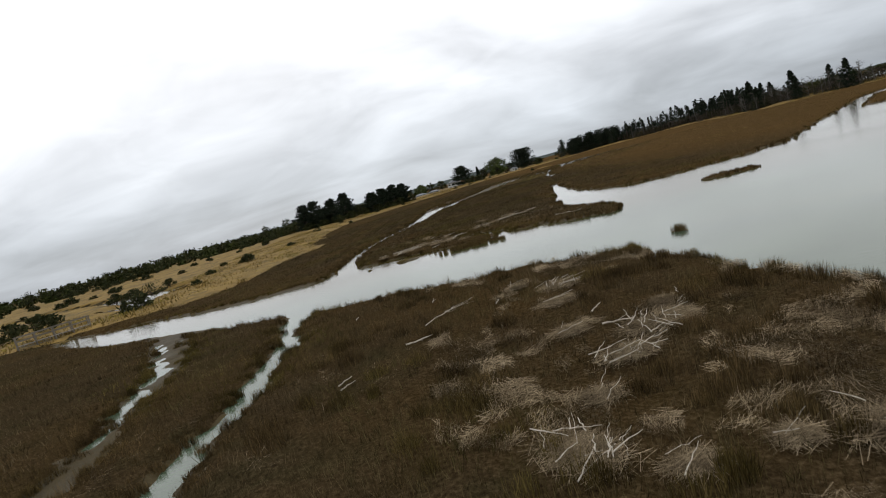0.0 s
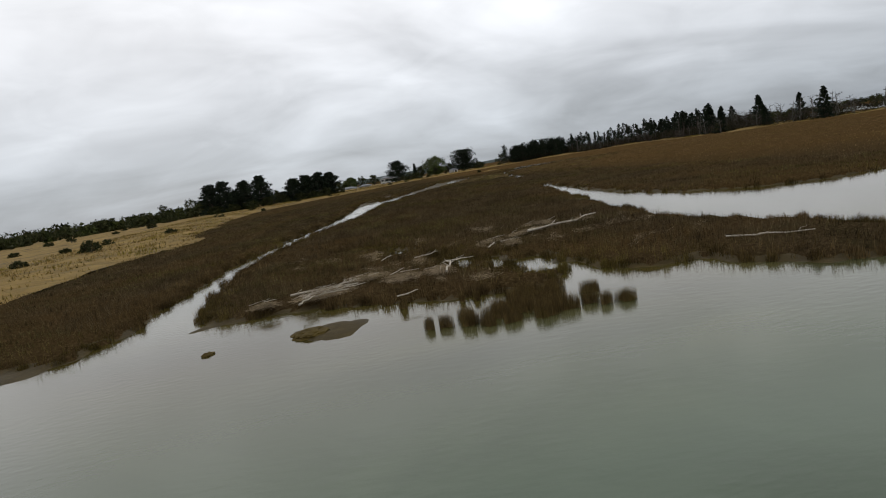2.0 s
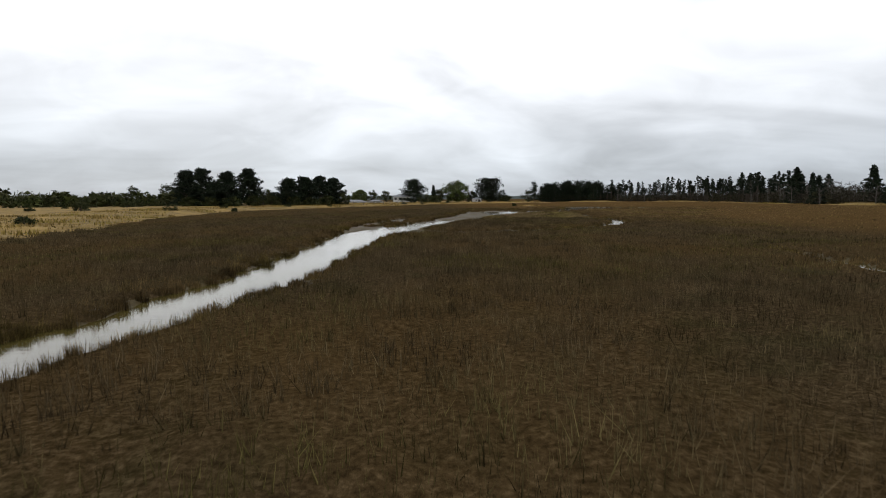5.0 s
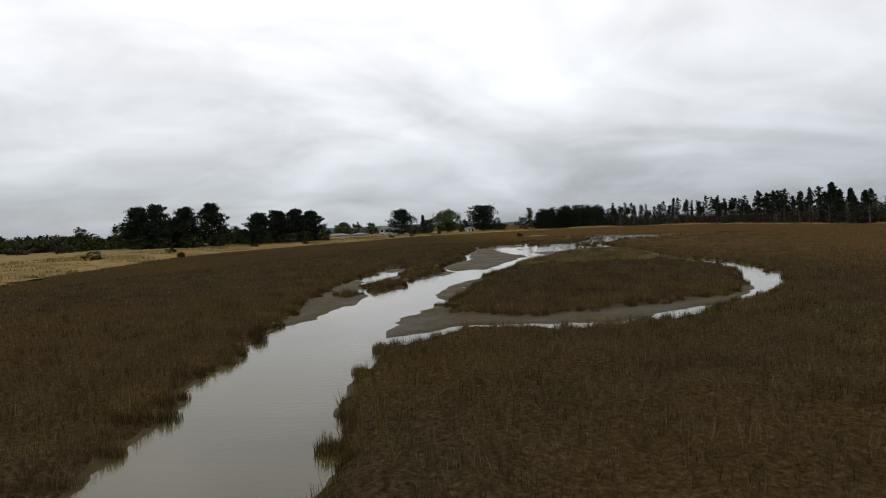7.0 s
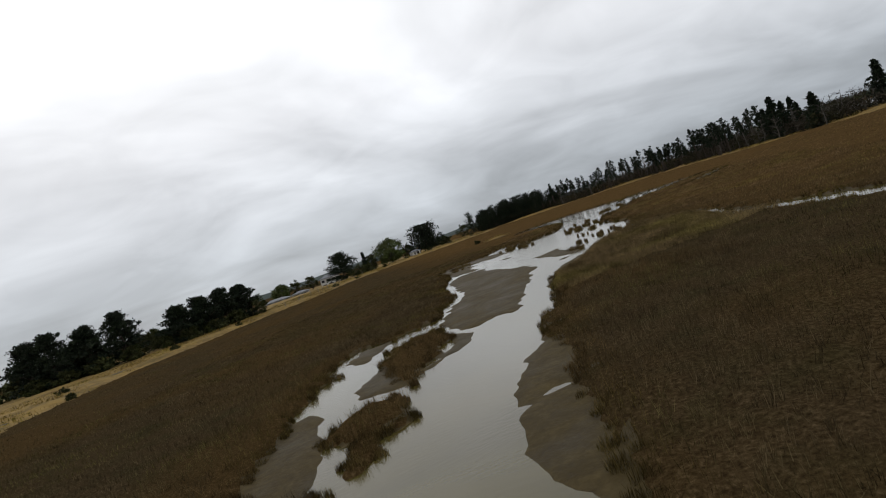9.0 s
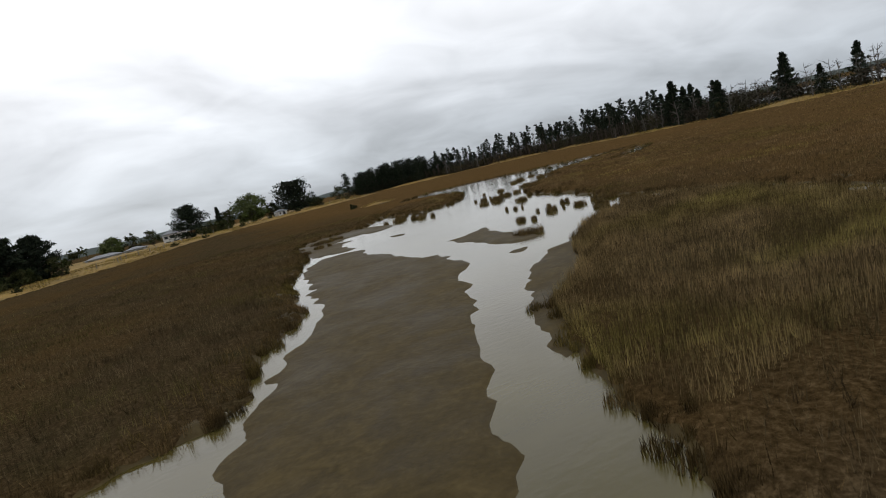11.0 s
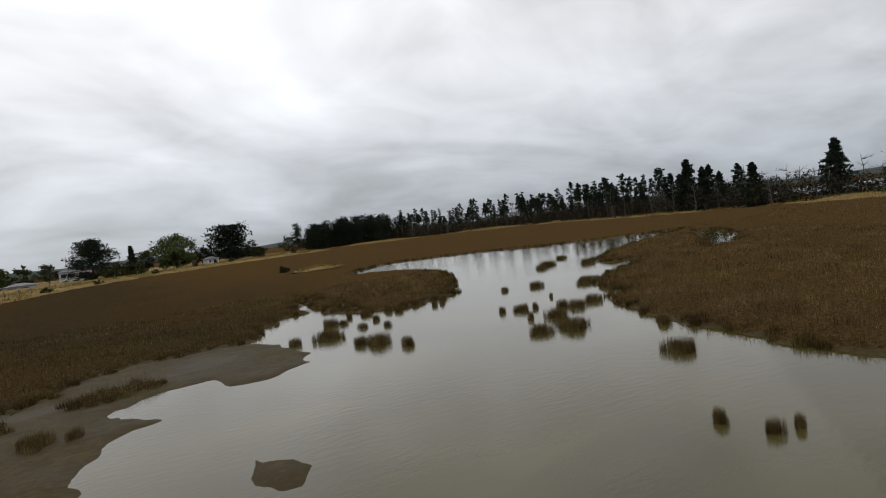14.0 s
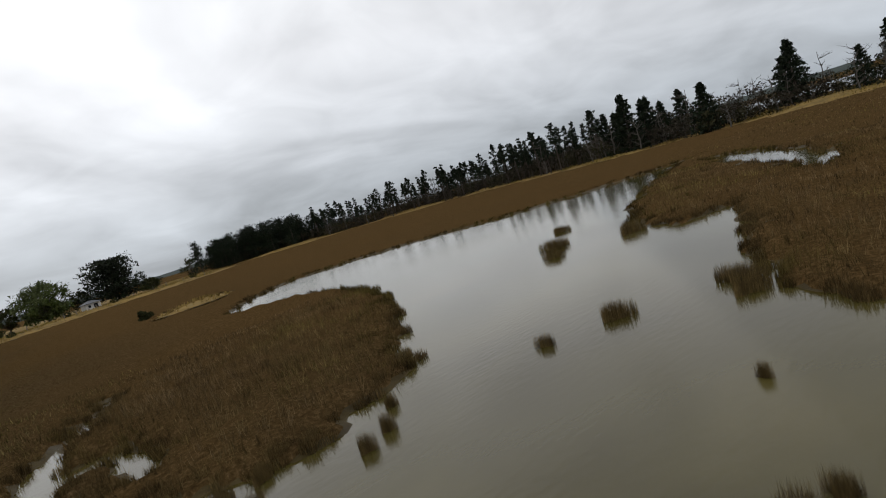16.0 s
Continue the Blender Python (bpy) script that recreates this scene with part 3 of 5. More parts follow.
# ---- stems ----
def stems(x, y, z, height, width, lean, rng):
    """Pointed stems as single triangles, each turned its own way."""
    count = len(x)
    turn, tip_turn = rng.uniform(0, 2 * np.pi, count), rng.uniform(0, 2 * np.pi, count)
    tilt = np.abs(rng.normal(0, lean, count))
    dx, dy = np.cos(turn) * width / 2, np.sin(turn) * width / 2
    verts = np.empty((count, 3, 3))
    verts[:, 0] = np.stack([x - dx, y - dy, z], -1)
    verts[:, 1] = np.stack([x + dx, y + dy, z], -1)
    verts[:, 2] = np.stack([x + np.cos(tip_turn) * tilt * height, y + np.sin(tip_turn) * tilt * height, z + height], -1)
    return verts.reshape(-1, 3)


def triangles(count):
    return np.arange(count * 3).reshape(-1, 3)


# the belt of marsh that the flight line crosses
LINE = np.array([(0, 0), (-1.3, 24), (-1, 40), (0.5, 65), (2.3, 88), (2.5, 105), (4, 122), (9, 137), (17, 155), (24, 169), (31, 182), (40, 194), (50, 206)], float)


def line_distance(x, y):
    best = np.full(x.shape, 1e9)
    for a, b in zip(LINE, LINE[1:]):
        e = b - a
        t = np.clip(((x - a[0]) * e[0] + (y - a[1]) * e[1]) / (e @ e), 0, 1)
        best = np.minimum(best, np.hypot(x - a[0] - t * e[0], y - a[1] - t * e[1]))
    return best


def grow_marsh():
    rng = np.random.default_rng(5)
    parts, edge_parts = [], []
    for tries, reach, lo, width in ((950000, 13.0, 0.0, 0.017), (560000, 34.0, 13.0, 0.04), (150000, 90.0, 34.0, 0.09)):
        x, y = rng.uniform(-reach - 5, 50 + reach, tries * 2), rng.uniform(4, 222, tries * 2)
        d = line_distance(x, y)
        ok = (d < reach) & (d >= lo)
        x, y = x[ok][:tries], y[ok][:tries]
        land = land_depth(x, y)
        dry = outline_depth(x, y, FIELD)
        thick = 0.5 + 0.5 * rough(x, y, 1.4, 31)
        ok = (land > 0.0) & (dry < 0.3) & (rng.random(len(x)) < 0.45 + 0.55 * thick)
        x, y, land, thick = x[ok], y[ok], land[ok], thick[ok]
        cell = 0.42 if lo == 0 else 0.6
        cx, cy = np.floor(x / cell), np.floor(y / cell)
        mx, my = (cx + 1.4 * lattice(cx, cy, 61) - 0.2) * cell, (cy + 1.4 * lattice(cx, cy, 62) - 0.2) * cell
        pull = (0.4 if lo == 0 else 0.0) * (lattice(cx, cy, 63) > 0.35)
        x, y = x + (mx - x) * pull, y + (my - y) * pull
        tall = (1.0 + (0.3 if lo == 0 else 0.0) * (2 * lattice(cx, cy, 64) - 1)) * (0.25 + 0.1 * thick) * (1.15 if lo == 0 else 0.85 if lo < 20 else 0.7) * rng.uniform(0.7, 1.3, len(x))
        base = np.maximum(canopy_height(x, y, land) - 0.1, 0.0)
        made = stems(x, y, base, tall, width * rng.uniform(0.7, 1.4, len(x)), 0.34, rng).reshape(-1, 3, 3)
        rim = land < 1.1
        edge_parts.append(made[rim])
        parts.append(made[~rim])
    # tall tufts crowd the shore
    for cell, reach, lo, count, width in ((0.5, 16.0, 0.0, 170, 0.02), (0.6, 48.0, 16.0, 60, 0.045), (1.0, 110.0, 48.0, 26, 0.1)):
        gx, gy = np.meshgrid(np.arange(-30, 100, cell), np.arange(4, 250, cell))
        gx = (gx + rng.uniform(-0.4, 0.4, gx.shape) * cell).ravel()
        gy = (gy + rng.uniform(-0.4, 0.4, gy.shape) * cell).ravel()
        d = line_distance(gx, gy)
        ok = (d < reach) & (d >= lo)
        gx, gy = gx[ok], gy[ok]
        land = land_depth(gx, gy)
        ok = (land > -0.15 - 0.4 * rng.random(len(gx)) ** 5) & (land < 0.55) & (rng.random(len(gx)) < 0.9) & (outline_depth(gx, gy, FIELD) < 0)
        gx, gy = gx[ok], gy[ok]
        size, tall = rng.uniform(0.24, 0.48, len(gx)), rng.uniform(0.32, 0.5, len(gx))
        pick = np.repeat(np.arange(len(gx)), count)
        r, a = np.sqrt(rng.random(len(pick))), rng.uniform(0, 2 * np.pi, len(pick))
        x, y = gx[pick] + size[pick] * r * np.cos(a), gy[pick] + size[pick] * r * np.sin(a)
        high = (tall[pick] + 1.2 * tall_stand(x, y)) * rng.uniform(0.7, 1.1, len(pick)) * (1 - 0.42 * r * r)
        inward = 0.3 * size[pick] * r
        edge_parts.append(stems(x - inward * np.cos(a), y - inward * np.sin(a), np.full(len(pick), -0.05), high, width * rng.uniform(0.7, 1.4, len(pick)), 0.26, rng).reshape(-1, 3, 3))
    # the tall stand at the end of the long island
    x, y = rng.uniform(18, 37, 100000), rng.uniform(149, 167, 100000)
    ok = outline_depth(x, y, ISLAND) > -0.25
    x, y = x[ok], y[ok]
    base = np.maximum(canopy_height(x, y, outline_depth(x, y, ISLAND)) - 0.25, 0.0)
    stand_parts = [stems(x, y, base, rng.uniform(0.35, 0.6, len(x)), 0.022 * rng.uniform(0.7, 1.4, len(x)), 0.16, rng).reshape(-1, 3, 3)]
    # rounded hummocks of taller rush on the southern point
    hx, hy = rng.uniform(-6, 11, 420), rng.uniform(4, 31, 420)
    ok = (land_depth(hx, hy) > 0.5) & (rough(hx, hy, 3.2, 35) > -0.1 - 0.5 * step(3, 8, hx))
    hx, hy = hx[ok][:140], hy[ok][:140]
    size, tall = rng.uniform(0.22, 0.62, len(hx)), rng.uniform(0.28, 0.5, len(hx))
    pick = np.repeat(np.arange(len(hx)), 170)
    r, a = np.sqrt(rng.random(len(pick))), rng.uniform(0, 2 * np.pi, len(pick))
    x, y = hx[pick] + size[pick] * r * np.cos(a), hy[pick] + size[pick] * r * np.sin(a)
    high = 0.12 + tall[pick] * rng.uniform(0.75, 1.05, len(pick)) * np.sqrt(1.02 - r * r)
    edge_parts.append(stems(x, y, np.full(len(pick), 0.2), high, 0.018 * rng.uniform(0.7, 1.4, len(pick)), 0.3, rng).reshape(-1, 3, 3))
    for name, some, mat, label in (("rush_stems", parts, BLADES, "brown upright rush stems over the marsh"), ("shore_rush_stems", edge_parts, EDGE_BLADES, "olive-brown rush stems along the water's edge"), ("tall_rush_stems", stand_parts, STAND_BLADES, "tall pale-brown rush stems on the long island")):
        verts = np.concatenate(some).reshape(-1, 3)
        tagged(mesh_object(name, verts, triangles(len(verts) // 3), mat), label, "rushes", kind="stuff")


grow_marsh()


def grow_dry_grass():
    """Tussocks of dry grass over the near margin of the fields."""
    rng = np.random.default_rng(15)
    x, y = rng.uniform(-75, 200, 900000), rng.uniform(55, 440, 900000)
    dry = dry_depth(x, y)
    ok = (dry > 0) & (dry < 24.9) & (rng.random(len(x)) < 0.5 + 0.5 * rough(x, y, 3.0, 81))
    x, y = x[ok], y[ok]
    dry = dry[ok]
    ok = land_depth(x, y) > 0.3
    x, y, dry = x[ok][:170000], y[ok][:170000], dry[ok][:170000]
    tall = rng.uniform(0.25, 0.65, len(x)) * (0.75 + 0.4 * rough(x, y, 4.0, 82))
    verts = stems(x, y, 0.1 + bank_rise(x, y, dry), tall, rng.uniform(0.10, 0.26, len(x)), 0.3, rng)
    tagged(mesh_object("dry_grass_tussocks", verts, triangles(len(x)), DRY_BLADES), "tussocks of dry straw-coloured grass", "grass", kind="stuff")


grow_dry_grass()


def strew_stalks():
    """Pale dead stalks lying flat among the rushes, in drifts."""
    rng = np.random.default_rng(77)
    keep = []
    for x0, x1, y0, y1, count, cut in ((-1, 11, 1, 30, 150000, 0.2), (-5, 12, 48, 62, 45000, 0.42), (-12, 0, 4, 33, 9000, 0.5)):
        x, y = rng.uniform(x0, x1, count), rng.uniform(y0, y1, count)
        drift = 0.4 * rough(x, y, 2.3, 71) + 0.45 * rough(x, y, 0.8, 72) + 0.35 * rough(x, y, 0.45, 76) + 0.25 * rough(x, y, 6.0, 73)
        ok = (drift > cut) & (land_depth(x, y) > 0.15)
        keep.append(np.stack([x[ok], y[ok], drift[ok] - cut], -1))
    p = np.concatenate(keep)
    count = len(p)
    way = 1.2 * rough(p[:, 0], p[:, 1], 1.1, 74) * np.pi + rng.normal(0, 0.5, count)
    half, thick = rng.uniform(0.05, 0.2, count), rng.uniform(0.0012, 0.0035, count)
    lift = 0.3 + rng.uniform(0, 0.16, count) + 0.05 * rough(p[:, 0], p[:, 1], 0.7, 75)
    slope = rng.normal(0, 0.25, count)
    c, s = np.cos(way), np.sin(way)
    verts = np.empty((count, 4, 3))
    for k, (l, w) in enumerate(((-1, -1), (1, -1), (1, 1), (-1, 1))):
        verts[:, k] = np.stack([p[:, 0] + l * half * c - w * thick * s, p[:, 1] + l * half * s + w * thick * c, lift + l * half * slope + w * thick * 0.4], -1)
    tagged(mesh_object("dead_stalks", verts.reshape(-1, 3), np.arange(count * 4).reshape(-1, 4), STRAW), "pale dead stalks lying in drifts over the rushes", "straw", kind="stuff")


strew_stalks()


# ---- rush clumps standing in the water ----
def clump_mesh(name, seed, wide, deep, tall, count):
    rng = np.random.default_rng(seed)
    r, a = np.sqrt(rng.random(count)), rng.uniform(0, 2 * np.pi, count)
    k = 1 + 0.2 * np.sin(3 * a + seed) + 0.12 * np.sin(5 * a + 2 * seed)
    x, y = r * k * np.cos(a) * wide, r * k * np.sin(a) * deep
    h = tall * rng.uniform(0.62, 1.12, count) * (1 - 0.1 * r)
    verts = stems(x, y, np.full(count, -0.12), h + 0.12, rng.uniform(0.012, 0.03, count), 0.2, rng)
    mesh = mesh_object(name, verts, triangles(count), CLUMP_BLADES)
    return mesh


def grow_clumps():
    kinds = []
    for seed, (wide, deep, tall, count) in enumerate(((1, 1, 0.5, 1300), (1, 0.7, 0.48, 1100), (1, 0.85, 0.54, 1200), (1, 0.6, 0.46, 1000))):
        ob = clump_mesh("rush_clump", 40 + seed, wide, deep, tall, count)
        kinds.append(tagged(ob, "brown tuft of rushes standing in shallow water", "rush clump", "rush clumps in the lagoon"))
    rng = random.Random(8)
    used = set()
    for x, y, r in CLUMPS_NEAR + CLUMPS_LAGOON + CLUMPS_BACK + CLUMPS_RIVER:
        kind = rng.randrange(4)
        r *= 0.88
        m = pose(x, y, 0, 0, 0, rng.uniform(0, 360)) @ Matrix.Diagonal((r, r, rng.uniform(0.9, 1.15) * (0.62 + 0.4 * min(r, 1)), 1))
        if kind not in used:
            used.add(kind)
            kinds[kind].matrix_basis = m
        else:
            ob = kinds[kind].copy()
            scene.collection.objects.link(ob)
            ob.matrix_basis = m


CLUMPS_NEAR = [(28.9, 167.6, 0.9), (32.2, 172.6, 0.46), (32.4, 171.5, 0.22), (36.5, 180.1, 0.23), (36.6, 179.1, 0.2), (37.1, 178.9, 0.17), (40.8, 183.9, 0.56), (35, 174.4, 0.15), (36.4, 174.9, 0.18),
               (34.9, 172.8, 0.43), (37.7, 175, 0.18), (37.9, 174.7, 0.18), (36, 172.9, 0.15), (36.3, 171.7, 0.44), (39, 173.1, 0.16), (37.7, 171.9, 0.3), (37, 170.6, 0.34), (35.5, 168.6, 0.4),
               (35, 168.9, 0.2), (34.6, 168.1, 0.12), (37.3, 169, 0.25), (38.2, 170.9, 0.55), (36.7, 167.8, 0.67), (36.2, 166.7, 0.55)]
CLUMPS_LAGOON = [(24.8, 192.2, 0.8), (25.7, 192, 0.37), (34, 198.5, 0.32), (35.5, 198.2, 0.75), (36.9, 201.6, 0.5), (37.5, 201.3, 0.3), (37.6, 199.1, 0.28), (38.5, 198.2, 0.22), (39, 200.5, 0.22),
                 (35.8, 195.4, 0.36), (36.3, 194.7, 0.6), (36.8, 193.2, 0.43), (42.9, 202.9, 0.2), (43.1, 201.2, 0.2), (43.8, 201.5, 0.18), (44.6, 202.5, 0.16), (40, 203.6, 0.4), (40.8, 202.5, 0.35),
                 (41.6, 202.6, 0.3), (41, 201.6, 0.3), (39.4, 202.6, 0.35), (38.6, 203, 0.3), (42.2, 203.2, 0.35)]
CLUMPS_BACK = [(48, 200.8, 0.26), (49.9, 200, 0.48), (64, 212, 0.55), (59.6, 209.2, 0.75), (57.4, 207.6, 0.5), (43.7, 194.3, 0.47), (44.4, 194.1, 0.2), (43, 194.9, 0.19), (42.5, 192.3, 0.16), (47, 195.7, 0.14),
               (51.4, 197.4, 0.62), (45.1, 193, 0.32), (45.3, 192.3, 0.52), (40.7, 189.7, 0.5), (43.2, 191.4, 0.6), (42.1, 189.4, 0.7), (41.6, 188.9, 0.5), (43.7, 186.5, 0.28), (52.4, 198, 0.7), (60.6, 205.6, 0.7), (46.8, 192.6, 0.5)]
CLUMPS_RIVER = [(-0.1, 47.7, 0.16), (1.6, 47.1, 0.16), (2, 46.9, 0.15), (0.3, 44.9, 0.2), (0.7, 44.8, 0.24), (3, 45.9, 0.45), (3.7, 46.2, 0.36), (2.3, 45.5, 0.27), (3.9, 45.3, 0.29), (4.9, 45.4, 0.3), (1.3, 45.1, 0.25),
                (1.3, 44.6, 0.33), (2.1, 44.8, 0.46), (2.8, 44.8, 0.48), (3.5, 44.6, 0.41), (3.4, 45.1, 0.28), (3.8, 44.2, 0.32), (4.4, 44.3, 0.26), (4.7, 44, 0.28), (5.2, 43.9, 0.28), (3.4, 46.5, 0.4), (4.3, 46.6, 0.4),
                (2.9, 45.3, 0.3), (11.9, 27.9, 0.42), (2.3, 44.1, 0.35), (3.1, 44, 0.35), (1.7, 44.2, 0.3)]
grow_clumps()


# ---- driftwood and wrack ----
def tube(bm, points, radii, sides=6):
    """A bent, tapering round bar through the points."""
    rings = []
    for i, p in enumerate(points):
        p = Vector(p)
        way = (Vector(points[min(i + 1, len(points) - 1)]) - Vector(points[max(i - 1, 0)])).normalized()
        across = way.orthogonal().normalized()
        other = way.cross(across)
        rings.append([bm.verts.new(p + radii[i] * (across * math.cos(2 * math.pi * k / sides) + other * math.sin(2 * math.pi * k / sides))) for k in range(sides)])
    for a, b in zip(rings, rings[1:]):
        for k in range(sides):
            bm.faces.new((a[k], a[(k + 1) % sides], b[(k + 1) % sides], b[k]))
    bm.faces.new(rings[0][::-1])
    bm.faces.new(rings[-1])


def part(name, bm, mat, parent=None, label=""):
    mesh = bpy.data.meshes.new(name)
    bm.to_mesh(mesh)
    bm.free()
    mesh.materials.append(mat)
    ob = new(name, mesh)
    ob.parent = parent
    if label:
        ob["label"] = label
    return ob


def bent(a, b, rng, sag, count=6):
    a, b = Vector(a), Vector(b)
    out = []
    for i in range(count + 1):
        t = i / count
        p = a.lerp(b, t)
        out.append(p + Vector((rng.uniform(-sag, sag), rng.uniform(-sag, sag), rng.uniform(-sag, sag) * 0.5)) * math.sin(math.pi * t))
    return out


def drift_log(x, y, z, turn, length, radius, seed, branches=0):
    """A bleached fallen stem, with side branches."""
    rng = random.Random(seed)
    bm = bmesh.new()
    line = bent((-length / 2, 0, radius), (length / 2, 0, radius + rng.uniform(0, 0.08)), rng, length * 0.05)
    tube(bm, line, [radius * (1 - 0.55 * i / (len(line) - 1)) for i in range(len(line))], 7)
    log = part("drift_log", bm, DRIFTWOOD)
    for k in range(branches):
        at = line[rng.randrange(2, len(line) - 1)]
        side, out = rng.choice((-1, 1)), rng.uniform(0.2, 0.45) * length
        bm = bmesh.new()
        tip = at + Vector((rng.uniform(0.3, 0.9) * out, side * rng.uniform(0.4, 0.9) * out, rng.uniform(0.0, 0.3) * out))
        twig = bent(at, tip, rng, out * 0.1, 4)
        tube(bm, twig, [radius * 0.45 * (1 - 0.7 * i / 4) for i in range(5)], 5)
        part("branch", bm, DRIFTWOOD, log)
    log.matrix_basis = pose(x, y, z, 0, 0, turn)
    return tagged(log, "bleached grey driftwood log lying on the rushes", "driftwood", "driftwood on the marsh")


def wrack_pile(x, y, z, wide, deep, turn, seed, count=420):
    """A mat of pale dead stalks, with sticks lying across it."""
    rng = np.random.default_rng(seed)
    count = int(count * 3.5)
    r, a = np.sqrt(rng.random(count)) * rng.uniform(0.45, 1.35, count), rng.uniform(0, 2 * np.pi, count)
    px, py = r * np.cos(a) * wide, r * np.sin(a) * deep
    way = rng.normal(0.4, 1.1, count)
    half = rng.uniform(0.08, 0.36, count)
    lift = np.clip(0.07 * (1 - r) + rng.normal(0.02, 0.04, count), -0.06, 0.24)
    slope = rng.normal(0, 0.14, count)
    thick = rng.uniform(0.001, 0.004, count)
    c, s = np.cos(way), np.sin(way)
    verts = np.empty((count, 4, 3))
    for k, (along, across) in enumerate(((-1, -1), (1, -1), (1, 1), (-1, 1))):
        verts[:, k, 0] = px + along * half * c - across * thick * s
        verts[:, k, 1] = py + along * half * s + across * thick * c
        verts[:, k, 2] = lift + along * half * slope + across * thick * 0.5
    pile = mesh_object("wrack_mat", verts.reshape(-1, 3), np.arange(count * 4).reshape(-1, 4), STRAW)
    pile.matrix_basis = pose(x, y, z, 0, 0, turn)
    rng2 = random.Random(seed)
    for k in range(count // 95 if count > 1600 else 2):
        bm = bmesh.new()
        w, l, thin = rng2.gauss(0.3, 0.55), rng2.uniform(0.15, 0.5), rng2.uniform(0.005, 0.016)
        ax, ay = rng2.uniform(-1, 1) * wide, rng2.uniform(-1, 1) * deep
        line = bent((ax - l * math.cos(w), ay - l * math.sin(w), 0.14), (ax + l * math.cos(w), ay + l * math.sin(w), rng2.uniform(0.14, 0.26)), rng2, 0.035, 5)
        tube(bm, line, [thin * (1 - 0.1 * i) for i in range(6)], 5)
        part("stick", bm, DRIFTWOOD, pile)
    return tagged(pile, "flattened mat of pale dead reed stalks and sticks", "wrack", "wrack on the marsh")


for k, (x, y, wide, deep, turn, count) in enumerate((
        (3.8, 13.4, 0.95, 0.6, 20, 520), (3.7, 19.7, 1.0, 0.45, 10, 420), (1.5, 9.6, 0.8, 1.1, 30, 520), (4.9, 14.9, 0.9, 0.9, 60, 520), (2.8, 23.8, 0.5, 0.35, 0, 200),
        (4.3, 22.2, 0.9, 0.8, 40, 460), (6.0, 16.4, 0.8, 0.7, 80, 360), (3.1, 16.2, 0.55, 0.5, 10, 240), (5.6, 8.0, 0.8, 0.7, 50, 300), (2.9, 8.4, 0.5, 0.4, 0, 180),
        (-2.5, 50.9, 1.15, 0.75, 15, 700), (-1.2, 52.5, 0.5, 0.55, 10, 300), (0.2, 51.2, 0.8, 0.8, 20, 300), (1.6, 51.2, 0.5, 0.8, 0, 300), (2.5, 11.5, 0.5, 0.5, 30, 260), (5.9, 15, 0.5, 0.7, 0, 240), (4.5, 8.4, 0.4, 0.35, 0, 160), (7.3, 57.2, 1.6, 0.3, 20, 360),
        (4.8, 56.0, 0.6, 0.35, 0, 240), (8.4, 59.4, 1.0, 0.25, 10, 200), (5.4, 54.4, 0.3, 0.6, 0, 160), (10, 58.0, 1.0, 0.25, 22, 200), (-4.6, 50.6, 0.5, 0.3, 0, 120))):
    wrack_pile(x, y, 0.31, 0.8 * wide, 0.8 * deep, turn, 100 + k, count)
for k, (x, y, turn, length, radius, branches) in enumerate((
        (-1.35, 19.5, 20, 1.0, 0.045, 1), (-0.5, 22.3, 58, 2.3, 0.03, 2), (4.35, 15.6, -28, 0.9, 0.04, 1), (4.35, 17.6, 55, 0.9, 0.03, 0), (-3.65, 17.1, 58, 0.65, 0.035, 0), (-3.5, 16.6, 50, 0.6, 0.035, 0),
        (0.2, 23.0, 35, 1.2, 0.035, 2), (1.8, 22.0, 70, 0.6, 0.025, 1), (2.0, 51.3, 75, 1.9, 0.055, 4), (9.0, 57.6, 22, 4.6, 0.075, 1), (4.5, 54.6, 60, 1.0, 0.04, 2), (-2.6, 51.3, -6, 2.4, 0.05, 1), (-2.2, 50.9, 8, 2.2, 0.045, 1), (-2.5, 50.5, 3, 1.6, 0.04, 0), (-3.1, 49.9, 62, 1.0, 0.045, 1), (-1.1, 52.6, 25, 1.3, 0.04, 2),
        (0.0, 56.4, 50, 0.7, 0.03, 1), (1.7, 55.2, 10, 1.1, 0.03, 2), (11.3, 46.4, -40, 2.4, 0.035, 2), (0.1, 47.9, 12, 0.7, 0.03, 0), (2.6, 52.4, -20, 1.2, 0.035, 3), (-2.0, 51.9, 30, 1.6, 0.035, 2),
        (-0.7, 25.5, 80, 0.5, 0.025, 1), (-4.3, 26.2, 80, 0.4, 0.025, 1))):
    drift_log(x, y, 0.36, turn, length, 0.75 * radius, 200 + k, branches)



# ---- trees ----
def leaf_cloud(rng, centres, sizes, per, leaf, flat=1.0):
    """Many small triangles in loose lumps round the centres."""
    centres, sizes = np.asarray(centres, float), np.asarray(sizes, float)
    pick = np.repeat(np.arange(len(centres)), per)
    v = rng.normal(0, 1, (len(pick), 3))
    v *= (rng.random(len(pick)) ** 0.4 / np.linalg.norm(v, axis=1))[:, None]
    v[:, 2] *= flat
    at = centres[pick] + v * sizes[pick][:, None]
    tri = rng.normal(0, 1, (len(pick), 3, 3)) * leaf * rng.uniform(0.5, 1.4, len(pick))[:, None, None]
    return (at[:, None] + tri).reshape(-1, 3)


def tree_root(name, label, category, group=""):
    return tagged(new(name), label, category, group)


